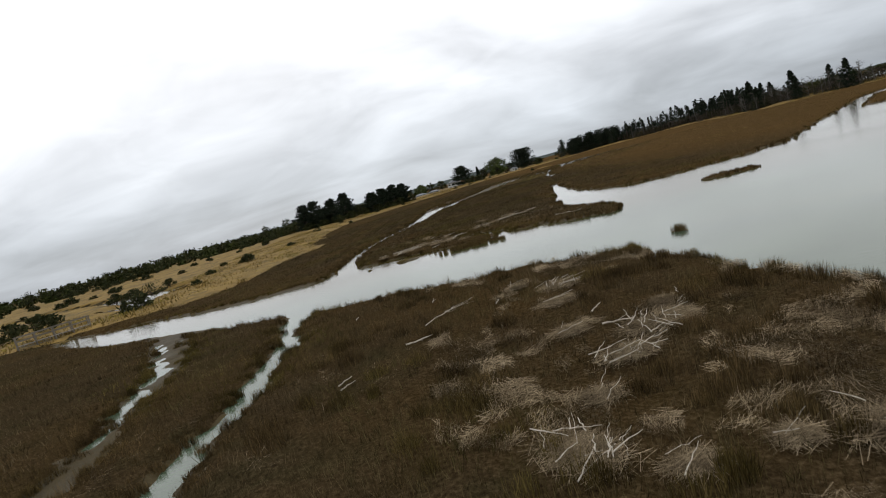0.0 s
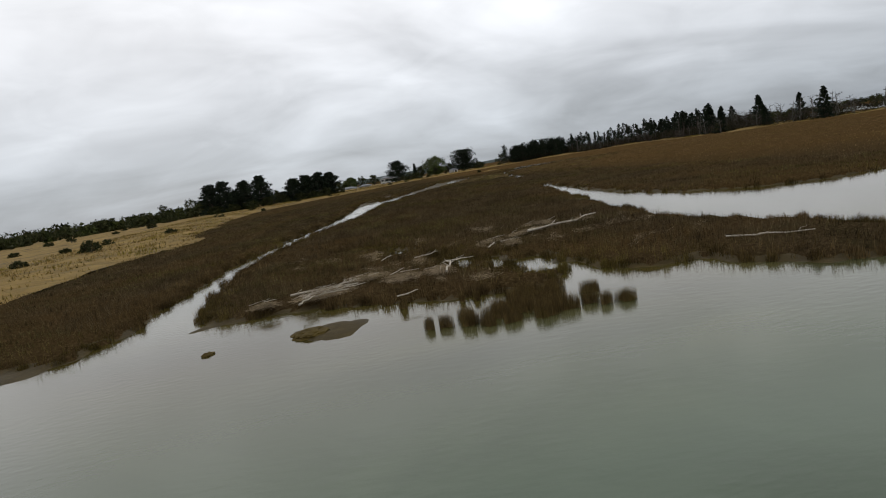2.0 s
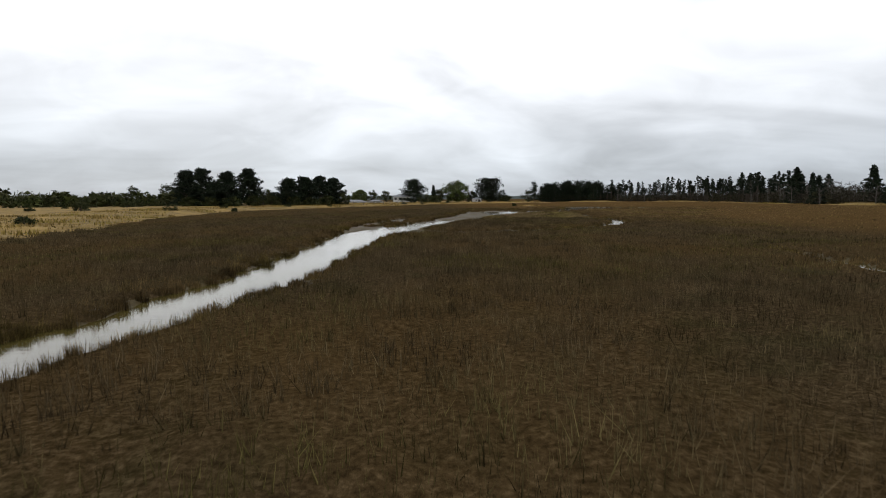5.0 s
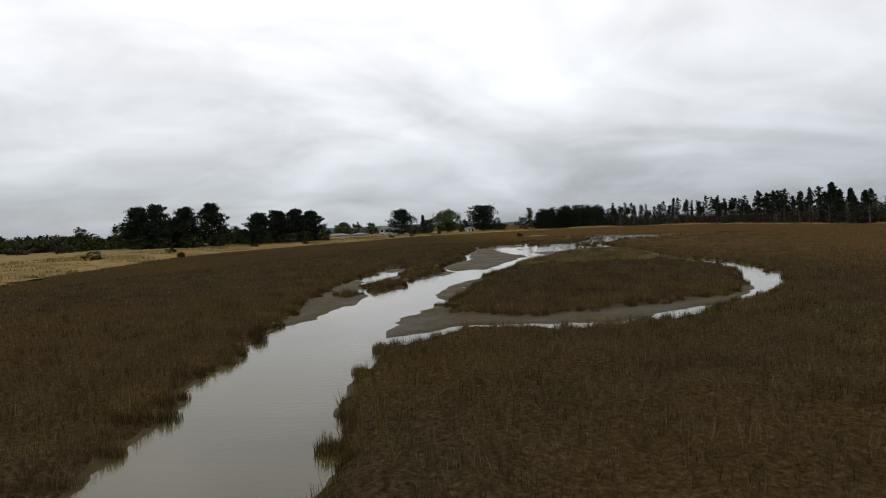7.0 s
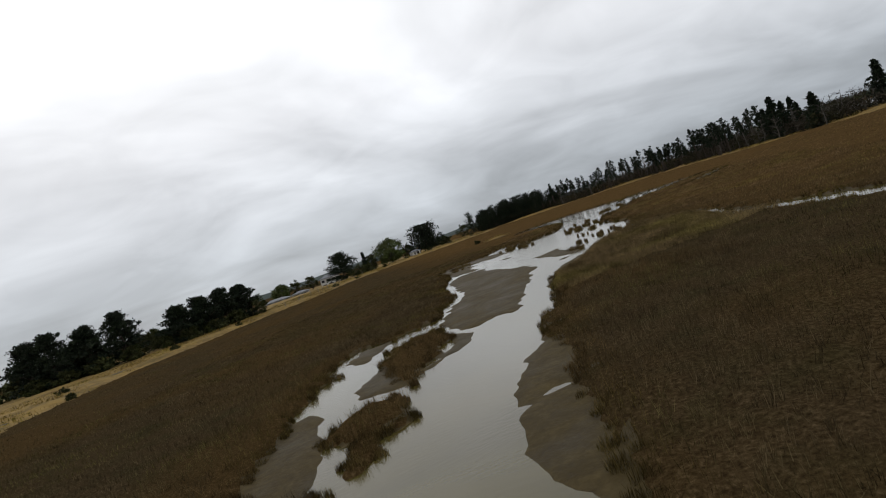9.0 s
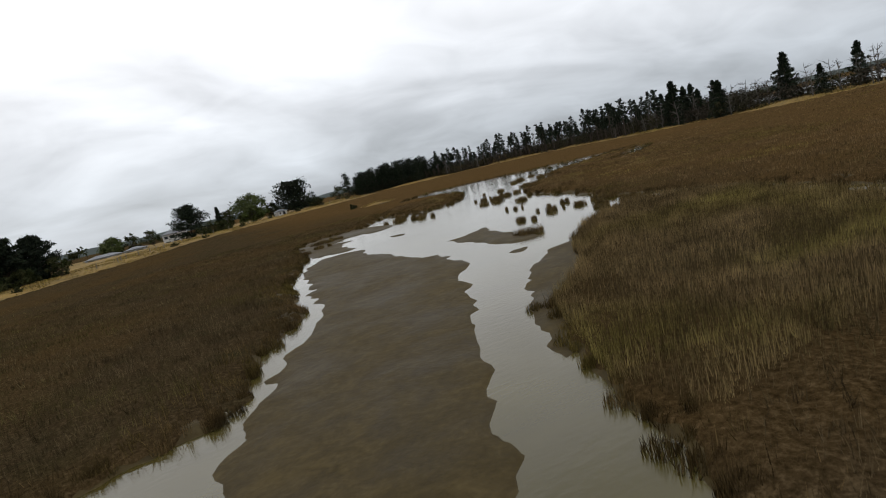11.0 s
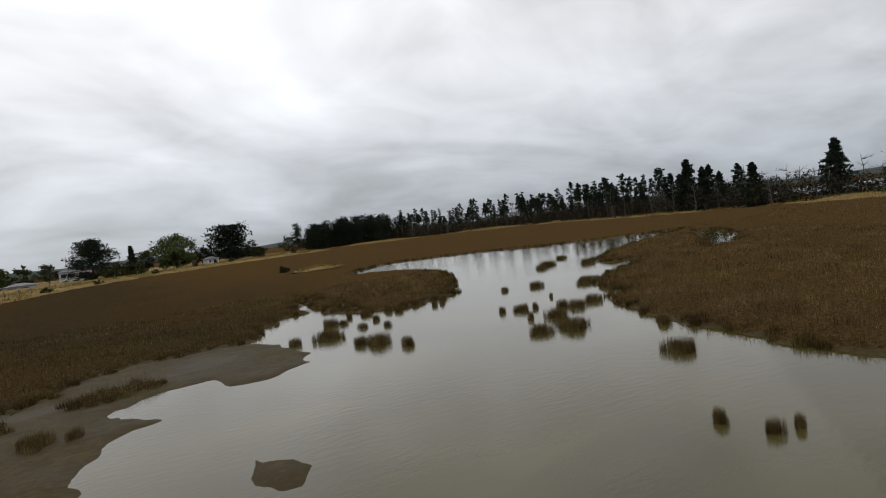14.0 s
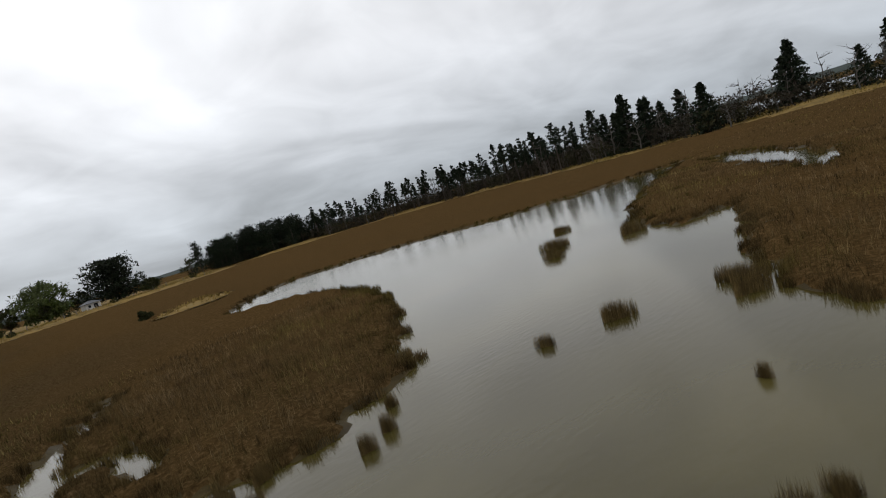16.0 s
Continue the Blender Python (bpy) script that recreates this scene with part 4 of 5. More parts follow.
def build_pine(seed, height, wide, lean=0.0):
    """An open-grown pine: heavy limbs with separate plates of needles and gaps of sky."""
    rng, r2 = np.random.default_rng(seed), random.Random(seed)
    root = tree_root("pine_tree", "tall dark green pine with heavy irregular limbs", "tree", "pines beside the marsh")
    bm = bmesh.new()
    trunk = [(lean * t * height + r2.uniform(-0.15, 0.15), r2.uniform(-0.15, 0.15), t * height) for t in (0, 0.2, 0.4, 0.6, 0.8, 0.96)]
    tube(bm, trunk, [0.42, 0.36, 0.3, 0.22, 0.14, 0.05], 8)
    centres, sizes = [], []
    for k in range(66):
        t = 0.04 + 0.93 * (k + r2.random()) / 66
        a = k * 2.4 + r2.uniform(-0.5, 0.5)
        shape = (0.35 + 1.0 * math.sin(math.pi * min(1, t * 0.75 + 0.22))) if t > 0.2 else 1.0
        out = wide * shape * r2.choice((0.55, 0.75, 0.9, 1.08)) * r2.uniform(0.8, 1.05) * (1.12 - 0.62 * t)
        start = Vector((lean * t * height, 0, t * height))
        tip = start + Vector((math.cos(a) * out, math.sin(a) * out, out * (r2.uniform(0.05, 0.4) if t > 0.22 else r2.uniform(-0.12, 0.05))))
        tube(bm, bent(start, tip, r2, 0.1 * out, 4), [0.11, 0.09, 0.07, 0.05, 0.02], 4)
        for f in (0.45, 0.72, 1.0):
            centres.append(start.lerp(tip, f) + Vector((r2.uniform(-0.3, 0.3), r2.uniform(-0.3, 0.3), 0.2)))
            sizes.append(r2.uniform(0.55, 1.1) * wide * 0.28)
    centres.append(Vector((lean * height, 0, height * 0.98)))
    sizes.append(0.6)
    part("trunk", bm, BARK, root)
    verts = leaf_cloud(rng, [tuple(c) for c in centres], sizes, 75, 0.19, 0.5)
    mesh_object("crown", verts, triangles(len(verts) // 3), PINE_LEAF, root)
    return root


def build_wood_pine(seed, height, crown_from, wide, full=1.0):
    """A narrow plantation conifer on a bare trunk, with a ragged top."""
    rng, r2 = np.random.default_rng(seed), random.Random(seed)
    root = tree_root("plantation_pine", "slim dark conifer on a bare trunk in the wood", "tree", "conifers of the wood")
    bm = bmesh.new()
    tube(bm, [(0, 0, 0), (r2.uniform(-0.2, 0.2), 0, height * 0.5), (r2.uniform(-0.3, 0.3), 0, height)], [0.2, 0.15, 0.03], 6)
    centres, sizes = [], []
    for k in range(17):
        t = crown_from + (1 - crown_from) * (k + r2.random()) / 17
        a, out = k * 2.4, wide * (1.1 - 0.85 * ((t - crown_from) / (1 - crown_from)) ** 1.6) * r2.uniform(0.15, 1.0)
        tip = Vector((math.cos(a) * out, math.sin(a) * out, t * height + out * 0.15))
        tube(bm, [(0, 0, t * height), tuple(tip)], [0.04, 0.015], 3)
        centres.append(tuple(tip * 1.0 - Vector((tip.x, tip.y, 0)) * 0.3))
        sizes.append(full * wide * r2.uniform(0.16, 0.42) * (1.15 - 0.5 * t))
    for k in range(6):
        t, a = r2.uniform(0.15, crown_from), r2.uniform(0, 6.3)
        tube(bm, [(0, 0, t * height), (math.cos(a) * 0.9, math.sin(a) * 0.9, t * height + 0.1)], [0.03, 0.01], 3)
    part("trunk", bm, BARK, root)
    verts = leaf_cloud(rng, centres, sizes, int(46 * full ** 2), 0.17, 0.55)
    mesh_object("crown", verts, triangles(len(verts) // 3), PINE_LEAF, root)
    return root


def build_spruce(seed, height, wide):
    """A dense dark conifer, tapering, with drooping tiers down to the ground."""
    rng, r2 = np.random.default_rng(seed), random.Random(seed)
    root = tree_root("spruce_tree", "dense dark tapering conifer with drooping tiers", "tree", "spruces at the wood's edge")
    bm = bmesh.new()
    tube(bm, [(0, 0, 0), (0, 0, height * 0.5), (0, 0, height)], [0.22, 0.14, 0.03], 6)
    centres, sizes = [], []
    for k in range(60):
        t = 0.06 + 0.93 * k / 60
        a, out = k * 2.4, wide * (1.04 - t) ** 0.85 * r2.uniform(0.4, 1.2) + 0.05
        tip = Vector((math.cos(a) * out, math.sin(a) * out, t * height - out * 0.15))
        tube(bm, [(0, 0, t * height), tuple(tip)], [0.04, 0.012], 3)
        for f in (0.5, 0.95):
            centres.append((tip.x * f, tip.y * f, tip.z))
            sizes.append(0.2 * wide * (1.08 - 0.85 * t))
    part("trunk", bm, BARK, root)
    verts = leaf_cloud(rng, centres, sizes, 50, 0.18, 0.5)
    mesh_object("crown", verts, triangles(len(verts) // 3), PINE_LEAF, root)
    return root


def build_cedar(seed, height, wide):
    """A broad cedar: level plates of dark needles from low down, a flat spiky top."""
    rng, r2 = np.random.default_rng(seed), random.Random(seed)
    root = tree_root("cedar_tree", "broad almost black cedar with level layered limbs", "tree")
    bm = bmesh.new()
    tube(bm, [(0, 0, 0), (0, 0, height * 0.5), (0.3, 0, height * 0.95)], [0.6, 0.4, 0.1], 8)
    centres, sizes = [], []
    for k in range(70):
        t = 0.05 + 0.93 * k / 70
        a, out = k * 2.4, wide * (1.0 - 0.45 * t ** 2) * r2.uniform(0.45, 1.08)
        tip = Vector((math.cos(a) * out, math.sin(a) * out, t * height + out * 0.12))
        tube(bm, [(0, 0, t * height), tuple(tip)], [0.1, 0.03], 4)
        for f in (0.3, 0.55, 0.8, 1.0):
            centres.append((tip.x * f, tip.y * f, t * height + out * 0.12 * f))
            sizes.append(wide * r2.uniform(0.15, 0.26))
    part("trunk", bm, BARK, root)
    verts = leaf_cloud(rng, centres, sizes, 40, 0.27, 0.45)
    mesh_object("crown", verts, triangles(len(verts) // 3), CEDAR_LEAF, root)
    return root


def build_broadleaf(seed, height, wide, leaf_mat, name, label, category, lumps=40, per=70, leaf=0.16, lift=0.25):
    """A rounded broadleaved tree or bush with forked stems and an uneven crown."""
    rng, r2 = np.random.default_rng(seed), random.Random(seed)
    root = tree_root(name, label, category)
    bm = bmesh.new()
    tube(bm, [(0, 0, 0), (0.05, 0, height * 0.2), (0, 0.1, height * 0.4)], [0.05 * wide + 0.04, 0.04 * wide + 0.03, 0.03 * wide + 0.02], 6)
    centres, sizes = [], []
    for k in range(lumps):
        a, t = k * 2.4 + r2.uniform(-0.4, 0.4), r2.random()
        z = height * (lift + (0.92 - lift) * t)
        out = wide * math.sin(math.pi * (0.18 + 0.72 * t)) * r2.uniform(0.35, 0.95)
        tip = (math.cos(a) * out, math.sin(a) * out, z)
        tube(bm, [(0, 0, height * 0.15), (tip[0] * 0.5, tip[1] * 0.5, z * 0.65), tip], [0.02 * wide, 0.012 * wide, 0.006], 3)
        centres.append(tip)
        sizes.append(r2.uniform(0.16, 0.34) * wide)
    part("trunk", bm, BARK if leaf_mat is not WILLOW_LEAF else GREY_BARK, root)
    verts = leaf_cloud(rng, centres, sizes, per, leaf, 0.8)
    mesh_object("crown", verts, triangles(len(verts) // 3), leaf_mat, root)
    return root


def build_dead_tree(seed, height):
    """A grey leafless tree with upward forking branches."""
    r2 = random.Random(seed)
    root = tree_root("dead_tree", "grey leafless dead tree with bare forked branches", "tree", "dead trees at the wood's edge")
    bm = bmesh.new()
    top = (r2.uniform(-0.4, 0.4), r2.uniform(-0.4, 0.4), height)
    line = bent((0, 0, 0), top, r2, 0.25, 6)
    tube(bm, line, [0.16, 0.14, 0.12, 0.09, 0.07, 0.05, 0.02], 6)
    part("trunk", bm, GREY_BARK, root)
    for k in range(16):
        at = line[1 + k % 5]
        a, out = r2.uniform(0, 6.3), r2.uniform(0.12, 0.32) * height
        tip = at + Vector((math.cos(a) * out, math.sin(a) * out, out * r2.uniform(0.1, 0.9)))
        bm = bmesh.new()
        limb = bent(at, tip, r2, 0.12 * out, 4)
        tube(bm, limb, [0.055, 0.045, 0.035, 0.025, 0.01], 4)
        for f in range(4):
            b = limb[1 + f % 3]
            c = b + Vector((r2.uniform(-1, 1), r2.uniform(-1, 1), r2.uniform(0, 1))) * out * 0.4
            tube(bm, [tuple(b), tuple(c)], [0.025, 0.008], 3)
        part("limb", bm, GREY_BARK, root)
    return root


def plant(kinds, rows, seed):
    """The trees of some kinds at (x, y, height factor), each turned its own way."""
    rng = random.Random(seed)
    used = set()
    for x, y, k in rows:
        i = rng.randrange(len(kinds))
        m = pose(x, y, terrace(x, y), 0, 0, rng.uniform(0, 360)) @ Matrix.Diagonal((k * rng.uniform(0.9, 1.1), k * rng.uniform(0.9, 1.1), k, 1))
        if i not in used:
            used.add(i)
            kinds[i].matrix_basis = m
        else:
            copy_thing(kinds[i], m).matrix_basis = m
    for i, kind in enumerate(kinds):
        if i not in used:
            for o in (*kind.children_recursive, kind):
                bpy.data.objects.remove(o)


def along(points, count, spread_by, seed, low=0.85, high=1.15):
    """Rows of (x, y, factor) strewn along a line."""
    rng = random.Random(seed)
    lengths = [math.dist(a, b) for a, b in zip(points, points[1:])]
    rows = []
    for k in range(count):
        s = (k + rng.uniform(0.1, 0.9)) / count * sum(lengths)
        for (a, b), l in zip(zip(points, points[1:]), lengths):
            if s <= l:
                break
            s -= l
        t = min(1, s / l)
        rows.append((a[0] + (b[0] - a[0]) * t + rng.gauss(0, spread_by), a[1] + (b[1] - a[1]) * t + rng.gauss(0, spread_by), rng.uniform(low, high)))
    return rows


# west: open-grown pines and mixed trees along the field edge
for x, y, h, w, s in ((-58, 281, 14.2, 4.8, 1), (-52.5, 279, 14.8, 4.6, 2), (-43, 274, 13.2, 4.8, 3), (-37.2, 281, 14.8, 4.6, 4), (-24, 283, 10.8, 4.6, 5), (-18.5, 286, 11.6, 4.6, 6), (-13.5, 292, 12.2, 4.8, 7),
                      (-9.0, 296, 11.6, 4.6, 8), (30.3, 385, 14.0, 7.2, 9), (-47.5, 276, 9.0, 4.0, 10)):
    build_pine(s, 0.86 * h, w, 0.01 * (s % 3 - 1)).matrix_basis = pose(x, y, terrace(x, y), 0, 0, 50 * s)
build_cedar(21, 13.4, 9.6).matrix_basis = pose(75, 396, terrace(75, 396))
build_broadleaf(22, 12.2, 8.6, WILLOW_LEAF, "willow_tree", "round grey-green willow beside the house", "tree", 80, 140, 0.24, 0.12).matrix_basis = pose(56.5, 399, terrace(56.5, 399))
build_broadleaf(23, 7.5, 6.0, WILLOW_LEAF, "willow_tree", "low spreading green willow beyond the field", "tree", 50, 110, 0.28, 0.1).matrix_basis = pose(0.8, 430, terrace(0.8, 430))
build_broadleaf(24, 7.6, 4.6, BUSH_LEAF, "broadleaf_tree", "dark rounded broadleaved tree", "tree", 40, 70, 0.2).matrix_basis = pose(47, 402, terrace(47, 402))
build_broadleaf(25, 6.0, 5.2, BUSH_LEAF, "broadleaf_tree", "olive-green rounded tree beside the pines", "tree", 44, 80, 0.18, 0.1).matrix_basis = pose(-34.5, 296, terrace(-34.5, 296))
build_broadleaf(26, 4.6, 2.6, BUSH_LEAF, "broadleaf_tree", "small dark tree at the end of the pine group", "tree", 30, 60, 0.15, 0.1).matrix_basis = pose(-4.4, 290, terrace(-4.4, 290))
build_spruce(27, 9.6, 2.4).matrix_basis = pose(41.6, 387, terrace(41.6, 387))
for s, (x, y, h, w) in enumerate(((-87, 311, 8.0, 4.0), (-76, 316, 8.4, 5.0), (-69, 309, 6.0, 5.0), (-79, 303, 4.4, 4.0), (-62, 300, 6.2, 4.4), (-96, 318, 4.6, 4.4), (-108, 330, 5.0, 5.6), (-122, 330, 6.0, 5.0), (-140, 340, 5.5, 7.0),
                                   (-160, 350, 6.0, 7.0), (-52, 292, 5.0, 4.5), (-31, 290, 4.5, 3.5), (-56, 276, 3.2, 3.4), (-48, 272, 2.8, 3.2), (-41, 271, 3.0, 3.4), (-35, 277, 3.4, 3.2), (-28, 281, 3.0, 3.0), (-22, 280, 2.8, 3.4), (-16, 284, 3.0, 3.4), (-11, 289, 3.2, 3.4), (36, 376, 4.2, 4.6), (41, 374, 3.4, 3.6), (66, 402, 6.5, 4.0), (88, 408, 4.0, 4.4), (17, 425, 7.0, 5.0), (9, 432, 8.0, 4.0), (124, 481, 9.0, 5.5), (92, 430, 4.0, 5.0))):
    build_broadleaf(60 + s, h, w, BUSH_LEAF, "bush", "olive-brown thicket of scrub at the field edge", "bush", 30, 60, 0.22, 0.08).matrix_basis = pose(x, y, terrace(x, y))
for s, (x, y, h, w) in enumerate(((-38.3, 201.7, 1.5, 1.6), (-28, 213, 0.9, 0.9), (-20, 247, 1.0, 1.2), (-33, 225, 1.0, 1.0), (-9, 268, 1.0, 1.0), (20, 322, 1.3, 1.2), (30, 338, 1.2, 1.2), (45, 358, 1.3, 1.4), (58, 371, 1.6, 1.3),
                                   (-46, 92, 2.0, 2.6), (-41, 105, 1.0, 1.2), (-39, 118, 0.9, 1.1), (-47, 57, 2.2, 3.2), (-34, 140, 1.0, 1.2), (82, 380, 1.6, 1.3), (95, 384, 1.4, 1.2), (70, 374, 1.4, 1.2), (52, 258, 1.2, 0.8))):
    build_broadleaf(90 + s, h, w, BUSH_LEAF, "bush", "low dark shrub in the dry grass", "bush", 18, 45, 0.09, 0.1).matrix_basis = pose(x, y, terrace(x, y))

rng_shrubs = random.Random(31)
shrub_rows = [(x, y, rng_shrubs.uniform(0.6, 1.7)) for x, y in ((rng_shrubs.uniform(-150, -36), rng_shrubs.uniform(62, 330)) for _ in range(400)) if outline_depth(np.array([x]), np.array([y]), FIELD)[0] > 3 and rough(np.array([x]), np.array([y]), 22, 91)[0] > 0.12][:80]
plant([build_broadleaf(120 + k, h, w, BUSH_LEAF, "shrub", "low olive-brown shrub in the rough grassland", "bush", 16, 40, 0.12, 0.08) for k, (h, w) in enumerate(((1.2, 1.7), (1.0, 1.2), (1.6, 1.5)))], shrub_rows, 32)

# the wood to the east
WOOD = [(120, 432), (150, 408), (176, 380), (184, 345), (176, 312), (168, 285)]
plant([build_wood_pine(30 + k, h, c, w, 1.75) for k, (h, c, w) in enumerate(((12.5, 0.06, 4.2), (11.5, 0.05, 3.8)))], along([(119, 436), (126, 428), (140, 416), (152, 408)], 80, 3.2, 1, 0.75, 1.08), 1)
plant([build_wood_pine(34 + k, h, c, w) for k, (h, c, w) in enumerate(((11.5, 0.55, 2.3), (10.0, 0.6, 1.9), (12.5, 0.5, 2.4), (10.8, 0.55, 1.7), (12.0, 0.42, 2.0), (9.5, 0.65, 2.6)))], along([(150, 410), (170, 390), (182, 362), (184, 340), (178, 316), (169, 290), (164, 272)], 180, 4.4, 2, 0.55, 1.12), 2)
plant([build_spruce(40 + k, h, w) for k, (h, w) in enumerate(((12.5, 4.3), (11.0, 3.8), (12.0, 4.8)))],
      [(158, 260, 1.05), (161, 256, 1.0), (155, 254, 0.95), (162, 265, 0.9), (164, 269, 0.85), (157, 251, 0.8), (160, 262, 0.9), (147.5, 238, 0.86), (154.2, 225, 0.95), (157, 227, 0.75), (160, 212, 0.8), (148, 214, 0.55), (150, 191, 0.85), (156, 172, 0.8), (160, 248, 0.8)], 3)
plant([build_dead_tree(50 + k, h) for k, h in enumerate((8.0, 6.2, 7.0))], along([(166, 285), (160, 262), (153, 246), (150, 232), (152, 220), (156, 208), (158, 195), (160, 176)], 56, 3.0, 4, 0.7, 1.2) + along([(150, 405), (176, 372), (180, 340)], 8, 4, 5, 0.9, 1.3), 4)


def scrub_band(points, count, wide, tall, seed):
    """The leafless undergrowth at the foot of the wood."""
    rng = np.random.default_rng(seed)
    rows = np.array(along(points, count, wide, seed))
    centres = np.stack([rows[:, 0], rows[:, 1], 0.3 + rng.random(count) * tall], -1)
    verts = leaf_cloud(rng, centres, rng.uniform(0.8, 1.7, count), 45, 0.16, 0.8)
    return tagged(mesh_object("undergrowth", verts, triangles(len(verts) // 3), SCRUB_LEAF), "grey-brown leafless scrub under the wood", "scrub", kind="stuff")


scrub_band([(118, 434), (150, 407), (178, 375), (183, 342), (176, 312), (168, 288), (160, 262), (152, 246), (149, 232), (152, 219), (158, 203), (162, 180), (170, 150)], 1700, 2.8, 3.6, 9)
scrub_band([(122, 446), (156, 416), (186, 382), (191, 342), (184, 308), (176, 284), (168, 258), (160, 243), (157, 232)], 2100, 2.6, 5.4, 10)


def far_woods(name, rows, seed):
    rng = np.random.default_rng(seed)
    centres = np.array([(x, y, z) for x, y, z, _ in rows])
    verts = leaf_cloud(rng, centres, [s for *_, s in rows], 60, 0.5, 0.7)
    return tagged(mesh_object(name, verts, triangles(len(verts) // 3), BUSH_LEAF), "distant belt of dark shelter trees", "woodland", kind="stuff")


def belt(points, count, spread_by, tall, seed):
    rng = random.Random(seed)
    return [(x, y, 0.8 + rng.random() * tall * k, rng.uniform(1.6, 3.2)) for x, y, k in along(points, count, spread_by, seed)]


far_woods("distant_trees", belt([(-420, 330), (-300, 400), (-200, 440), (-120, 420), (-70, 400), (-20, 440)], 420, 9, 5, 11), 12)
far_woods("distant_trees", belt([(-230, 190), (-170, 240), (-115, 280), (-80, 300), (-62, 292)], 230, 5, 4.5, 17), 18)
far_woods("distant_trees", belt([(-420, 200), (-260, 300), (-150, 350)], 260, 8, 3.5, 13), 14)
far_woods("distant_trees", belt([(240, 350), (330, 410), (430, 470), (700, 560)], 240, 7, 4, 15), 16)


def far_hills():
    """A low wooded rise along the horizon."""
    angles = np.linspace(radians(-100), radians(75), 160)
    verts, faces = [], []
    for i, a in enumerate(angles):
        h = 9 + 7 * rough(np.array([i * 1.0]), np.array([0.0]), 17, 41)[0] + 5 * rough(np.array([i * 1.0]), np.array([5.0]), 5, 42)[0]
        for r, z in ((1350, -2), (1420, 0.6 * h), (1600, h)):
            verts.append((r * math.sin(a), 100 + r * math.cos(a), z))
        if i:
            for k in (0, 1):
                b = 3 * i + k
                faces.append((b - 3, b, b + 1, b - 2))
    ob = mesh_object("far_hills", verts, faces, HILL)
    return tagged(ob, "low wooded hills on the horizon", "hill", kind="structure")


far_hills()


# ---- houses ----
def box(bm, x0, x1, y0, y1, z0, z1):
    v = [bm.verts.new((x, y, z)) for z in (z0, z1) for y in (y0, y1) for x in (x0, x1)]
    for f in ((0, 2, 3, 1), (4, 5, 7, 6), (0, 1, 5, 4), (2, 6, 7, 3), (0, 4, 6, 2), (1, 3, 7, 5)):
        bm.faces.new([v[i] for i in f])


def hip_roof(bm, x0, x1, y0, y1, z, rise, over=0.5):
    x0, x1, y0, y1 = x0 - over, x1 + over, y0 - over, y1 + over
    half = (y1 - y0) / 2
    low = [bm.verts.new(p) for p in ((x0, y0, z), (x1, y0, z), (x1, y1, z), (x0, y1, z))]
    lip = [bm.verts.new((*v.co[:2], z + 0.18)) for v in low]
    a, b = bm.verts.new((x0 + half, (y0 + y1) / 2, z + rise)), bm.verts.new((x1 - half, (y0 + y1) / 2, z + rise))
    bm.faces.new(low[::-1])
    for i in range(4):
        bm.faces.new((low[i], low[(i + 1) % 4], lip[(i + 1) % 4], lip[i]))
    bm.faces.new((lip[0], lip[1], b, a))
    bm.faces.new((lip[1], lip[2], b))
    bm.faces.new((lip[2], lip[3], a, b))
    bm.faces.new((lip[3], lip[0], a))


def house(name, label, wide, deep, tall, rise, openings, roof=None):
    root = tagged(new(name), label, "house")
    bm = bmesh.new()
    box(bm, 0, wide, 0, deep, 0, tall)
    part("wall", bm, WALL, root)
    bm = bmesh.new()
    hip_roof(bm, 0, wide, 0, deep, tall, rise)
    part("roof", bm, roof or ROOF, root)
    for x0, x1, z0, z1 in openings:
        bm = bmesh.new()
        box(bm, x0 - 0.08, x1 + 0.08, -0.06, 0.02, z0 - 0.08, z1 + 0.08)
        pane_frame = part("window", bm, WALL, root)
        bm = bmesh.new()
        box(bm, x0, x1, -0.075, -0.02, z0, z1)
        part("pane", bm, PANE, pane_frame)
    return root


big = house("two_storey_house", "white two-storey house with a dark hipped roof", 13, 8, 5.0, 1.7, ((0.8, 2.6, 3.3, 4.4), (4.0, 6.2, 3.2, 4.5), (7.6, 9.4, 3.3, 4.4), (10.4, 12.2, 3.3, 4.4), (1.0, 3.4, 0.7, 2.1), (5.0, 8.0, 0.5, 2.2), (9.4, 12.0, 0.7, 2.1)))
big.matrix_basis = pose(20.5, 408, -0.9, 0, 0, -4) @ Matrix.Diagonal((0.76, 0.85, 1, 1))
low_house = house("bungalow", "long low white house with a grey roof", 12.5, 7, 2.2, 1.2, ((1, 3, 0.8, 1.9), (5, 7.5, 0.7, 1.9), (9.5, 11.5, 0.8, 1.9)), ROOF)
low_house.matrix_basis = pose(-8, 400, -0.8, 0, 0, -2)
garage = house("garage", "low white garage beside the house", 8, 6, 2.4, 1.1, ((1, 3.6, 0.2, 2.0), (4.4, 7, 0.2, 2.0)))
garage.matrix_basis = pose(5.5, 402, -0.9, 0, 0, -6)
hut = house("shed", "small pale shed under the cedar", 6, 4.5, 2.2, 1.2, ((1, 2, 0.8, 1.7), (3.2, 4.8, 0.2, 1.9)))
hut.matrix_basis = pose(64.5, 386, terrace(64.5, 386), 0, 0, 12) @ Matrix.Diagonal((0.7, 0.8, 0.8, 1))

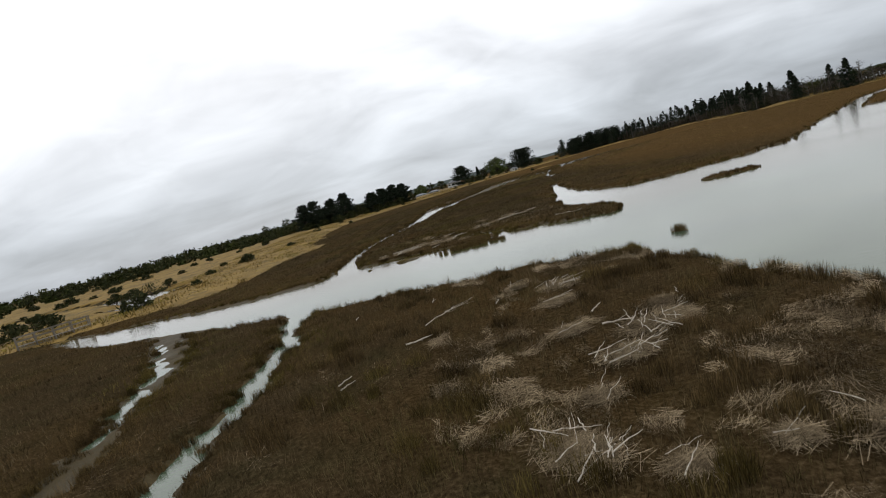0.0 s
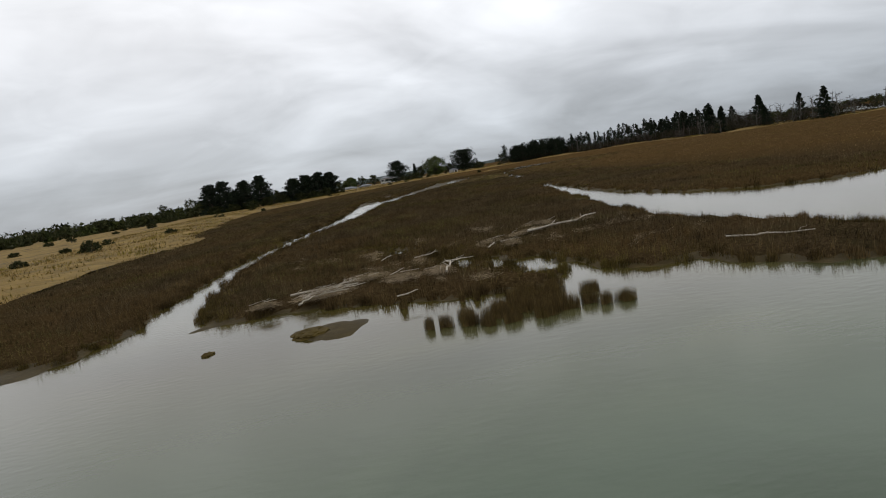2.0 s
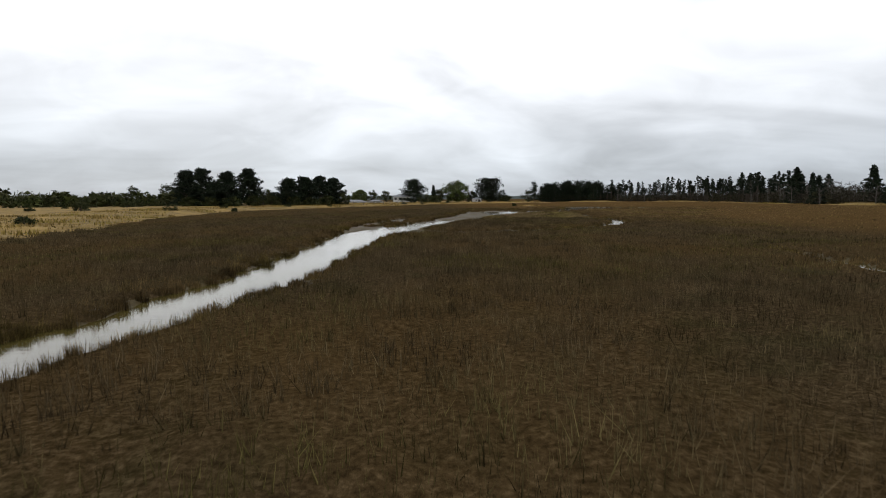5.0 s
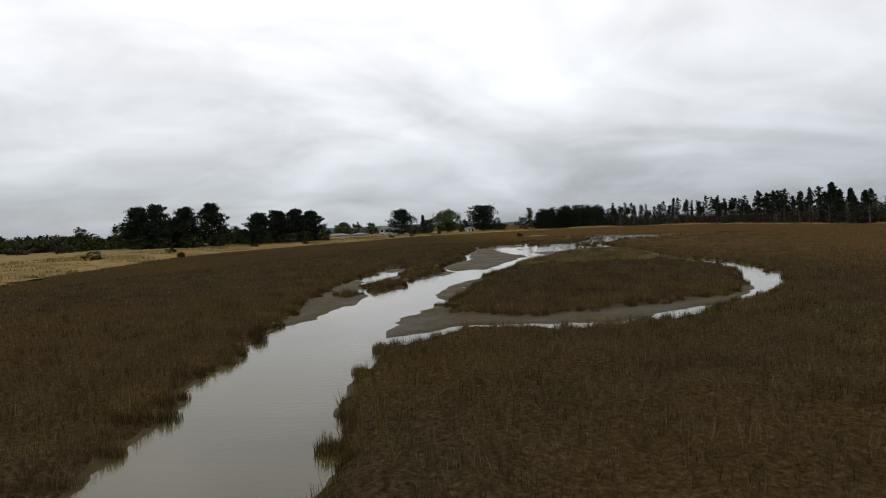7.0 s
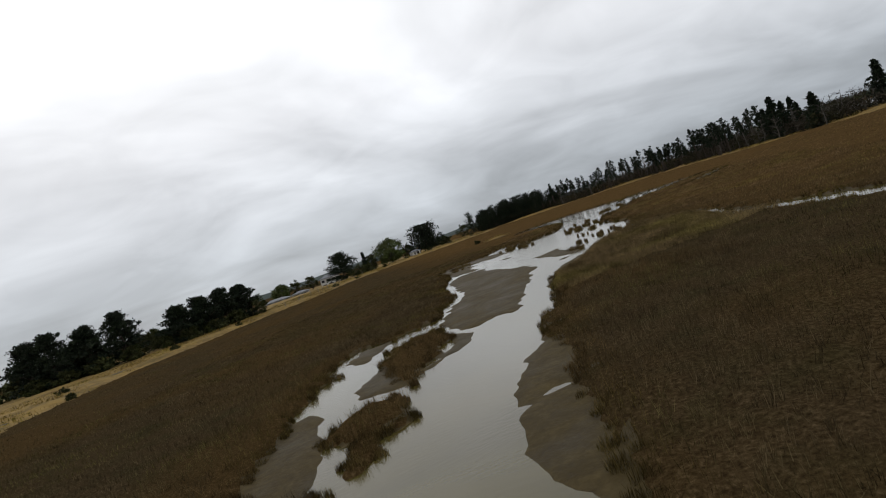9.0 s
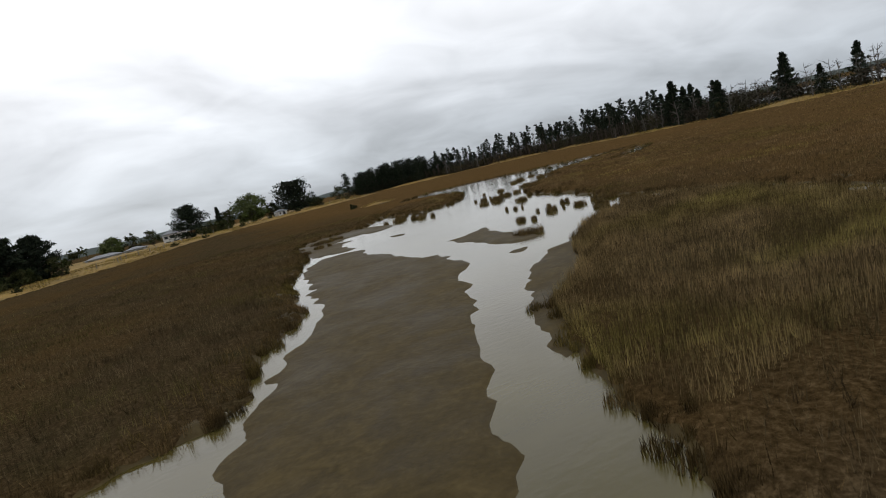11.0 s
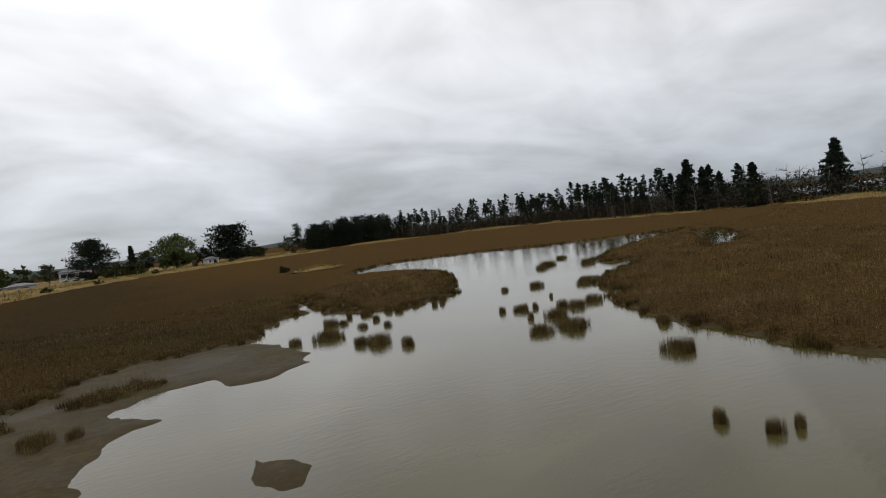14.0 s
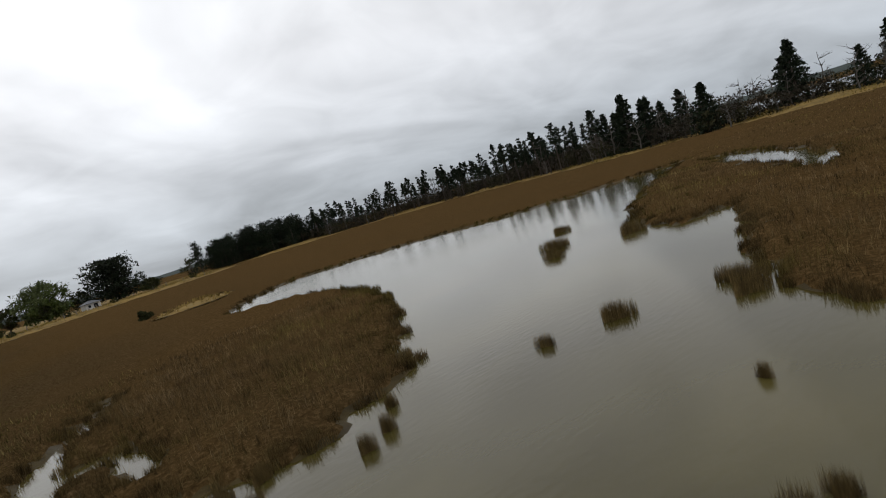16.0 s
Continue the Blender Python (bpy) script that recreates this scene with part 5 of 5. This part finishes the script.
# fence posts along the field edge
for k, (x, y, _) in enumerate(along([(2, 285), (25, 345), (50, 366), (100, 388)], 26, 0.6, 33)):
    bm = bmesh.new()
    box(bm, -0.09, 0.09, -0.09, 0.09, -0.3, 1.15)
    bmesh.ops.bevel(bm, geom=bm.edges[:], offset=0.02, segments=1)
    post = tagged(part("fence_post", bm, POST), "weathered grey timber fence post", "post", "posts of the field fence")
    post.matrix_basis = pose(x, y, terrace(x, y) + 0.1, 2 * math.sin(k), 3 * math.cos(k), 30 * k)


# an algae-covered stone bank in the river, and a footbridge at the head of the pond
def stone_mound(x, y, wide, deep, tall, seed):
    rng = random.Random(seed)
    bm = bmesh.new()
    bmesh.ops.create_icosphere(bm, subdivisions=4, radius=1.0)
    for v in bm.verts:
        k = 1 + 0.26 * noise.noise(v.co * 2.1 + Vector((seed, 0, 0))) + 0.14 * noise.noise(v.co * 6 + Vector((0, seed, 0)))
        v.co = Vector((v.co.x * wide * k, v.co.y * deep * k, v.co.z * tall * k))
    ob = tagged(part("mud_mound", bm, LICHEN), "low olive-brown algae-covered mound in the shallows", "mound")
    ob.matrix_basis = pose(x, y, 0, 0, 0, rng.uniform(0, 90))
    return ob


stone_mound(-2.85, 46.75, 0.54, 0.48, 0.16, 3)
stone_mound(-5.65, 46.8, 0.2, 0.16, 0.07, 5)


def footbridge(x, y, z, turn, length):
    root = tagged(new("footbridge"), "small grey timber footbridge with open rails", "bridge")
    for k in range(12):
        bm = bmesh.new()
        a = -length / 2 + length * k / 12
        box(bm, a + 0.02, a + length / 12 - 0.02, -0.6, 0.6, 0.5, 0.56)
        part("plank", bm, POST, root)
    for side in (-0.62, 0.62):
        for k in range(5):
            bm = bmesh.new()
            a = -length / 2 + 0.1 + (length - 0.2) * k / 4
            box(bm, a - 0.06, a + 0.06, side - 0.06, side + 0.06, -0.6, 1.55)
            part("post", bm, POST, root)
        for h in (1.0, 1.45):
            bm = bmesh.new()
            box(bm, -length / 2, length / 2, side - 0.03, side + 0.03, h, h + 0.1)
            part("rail", bm, POST, root)
    root.matrix_basis = pose(x, y, z, 0, 0, turn)


footbridge(-42.5, 62.5, 0.1, 40, 7.0)
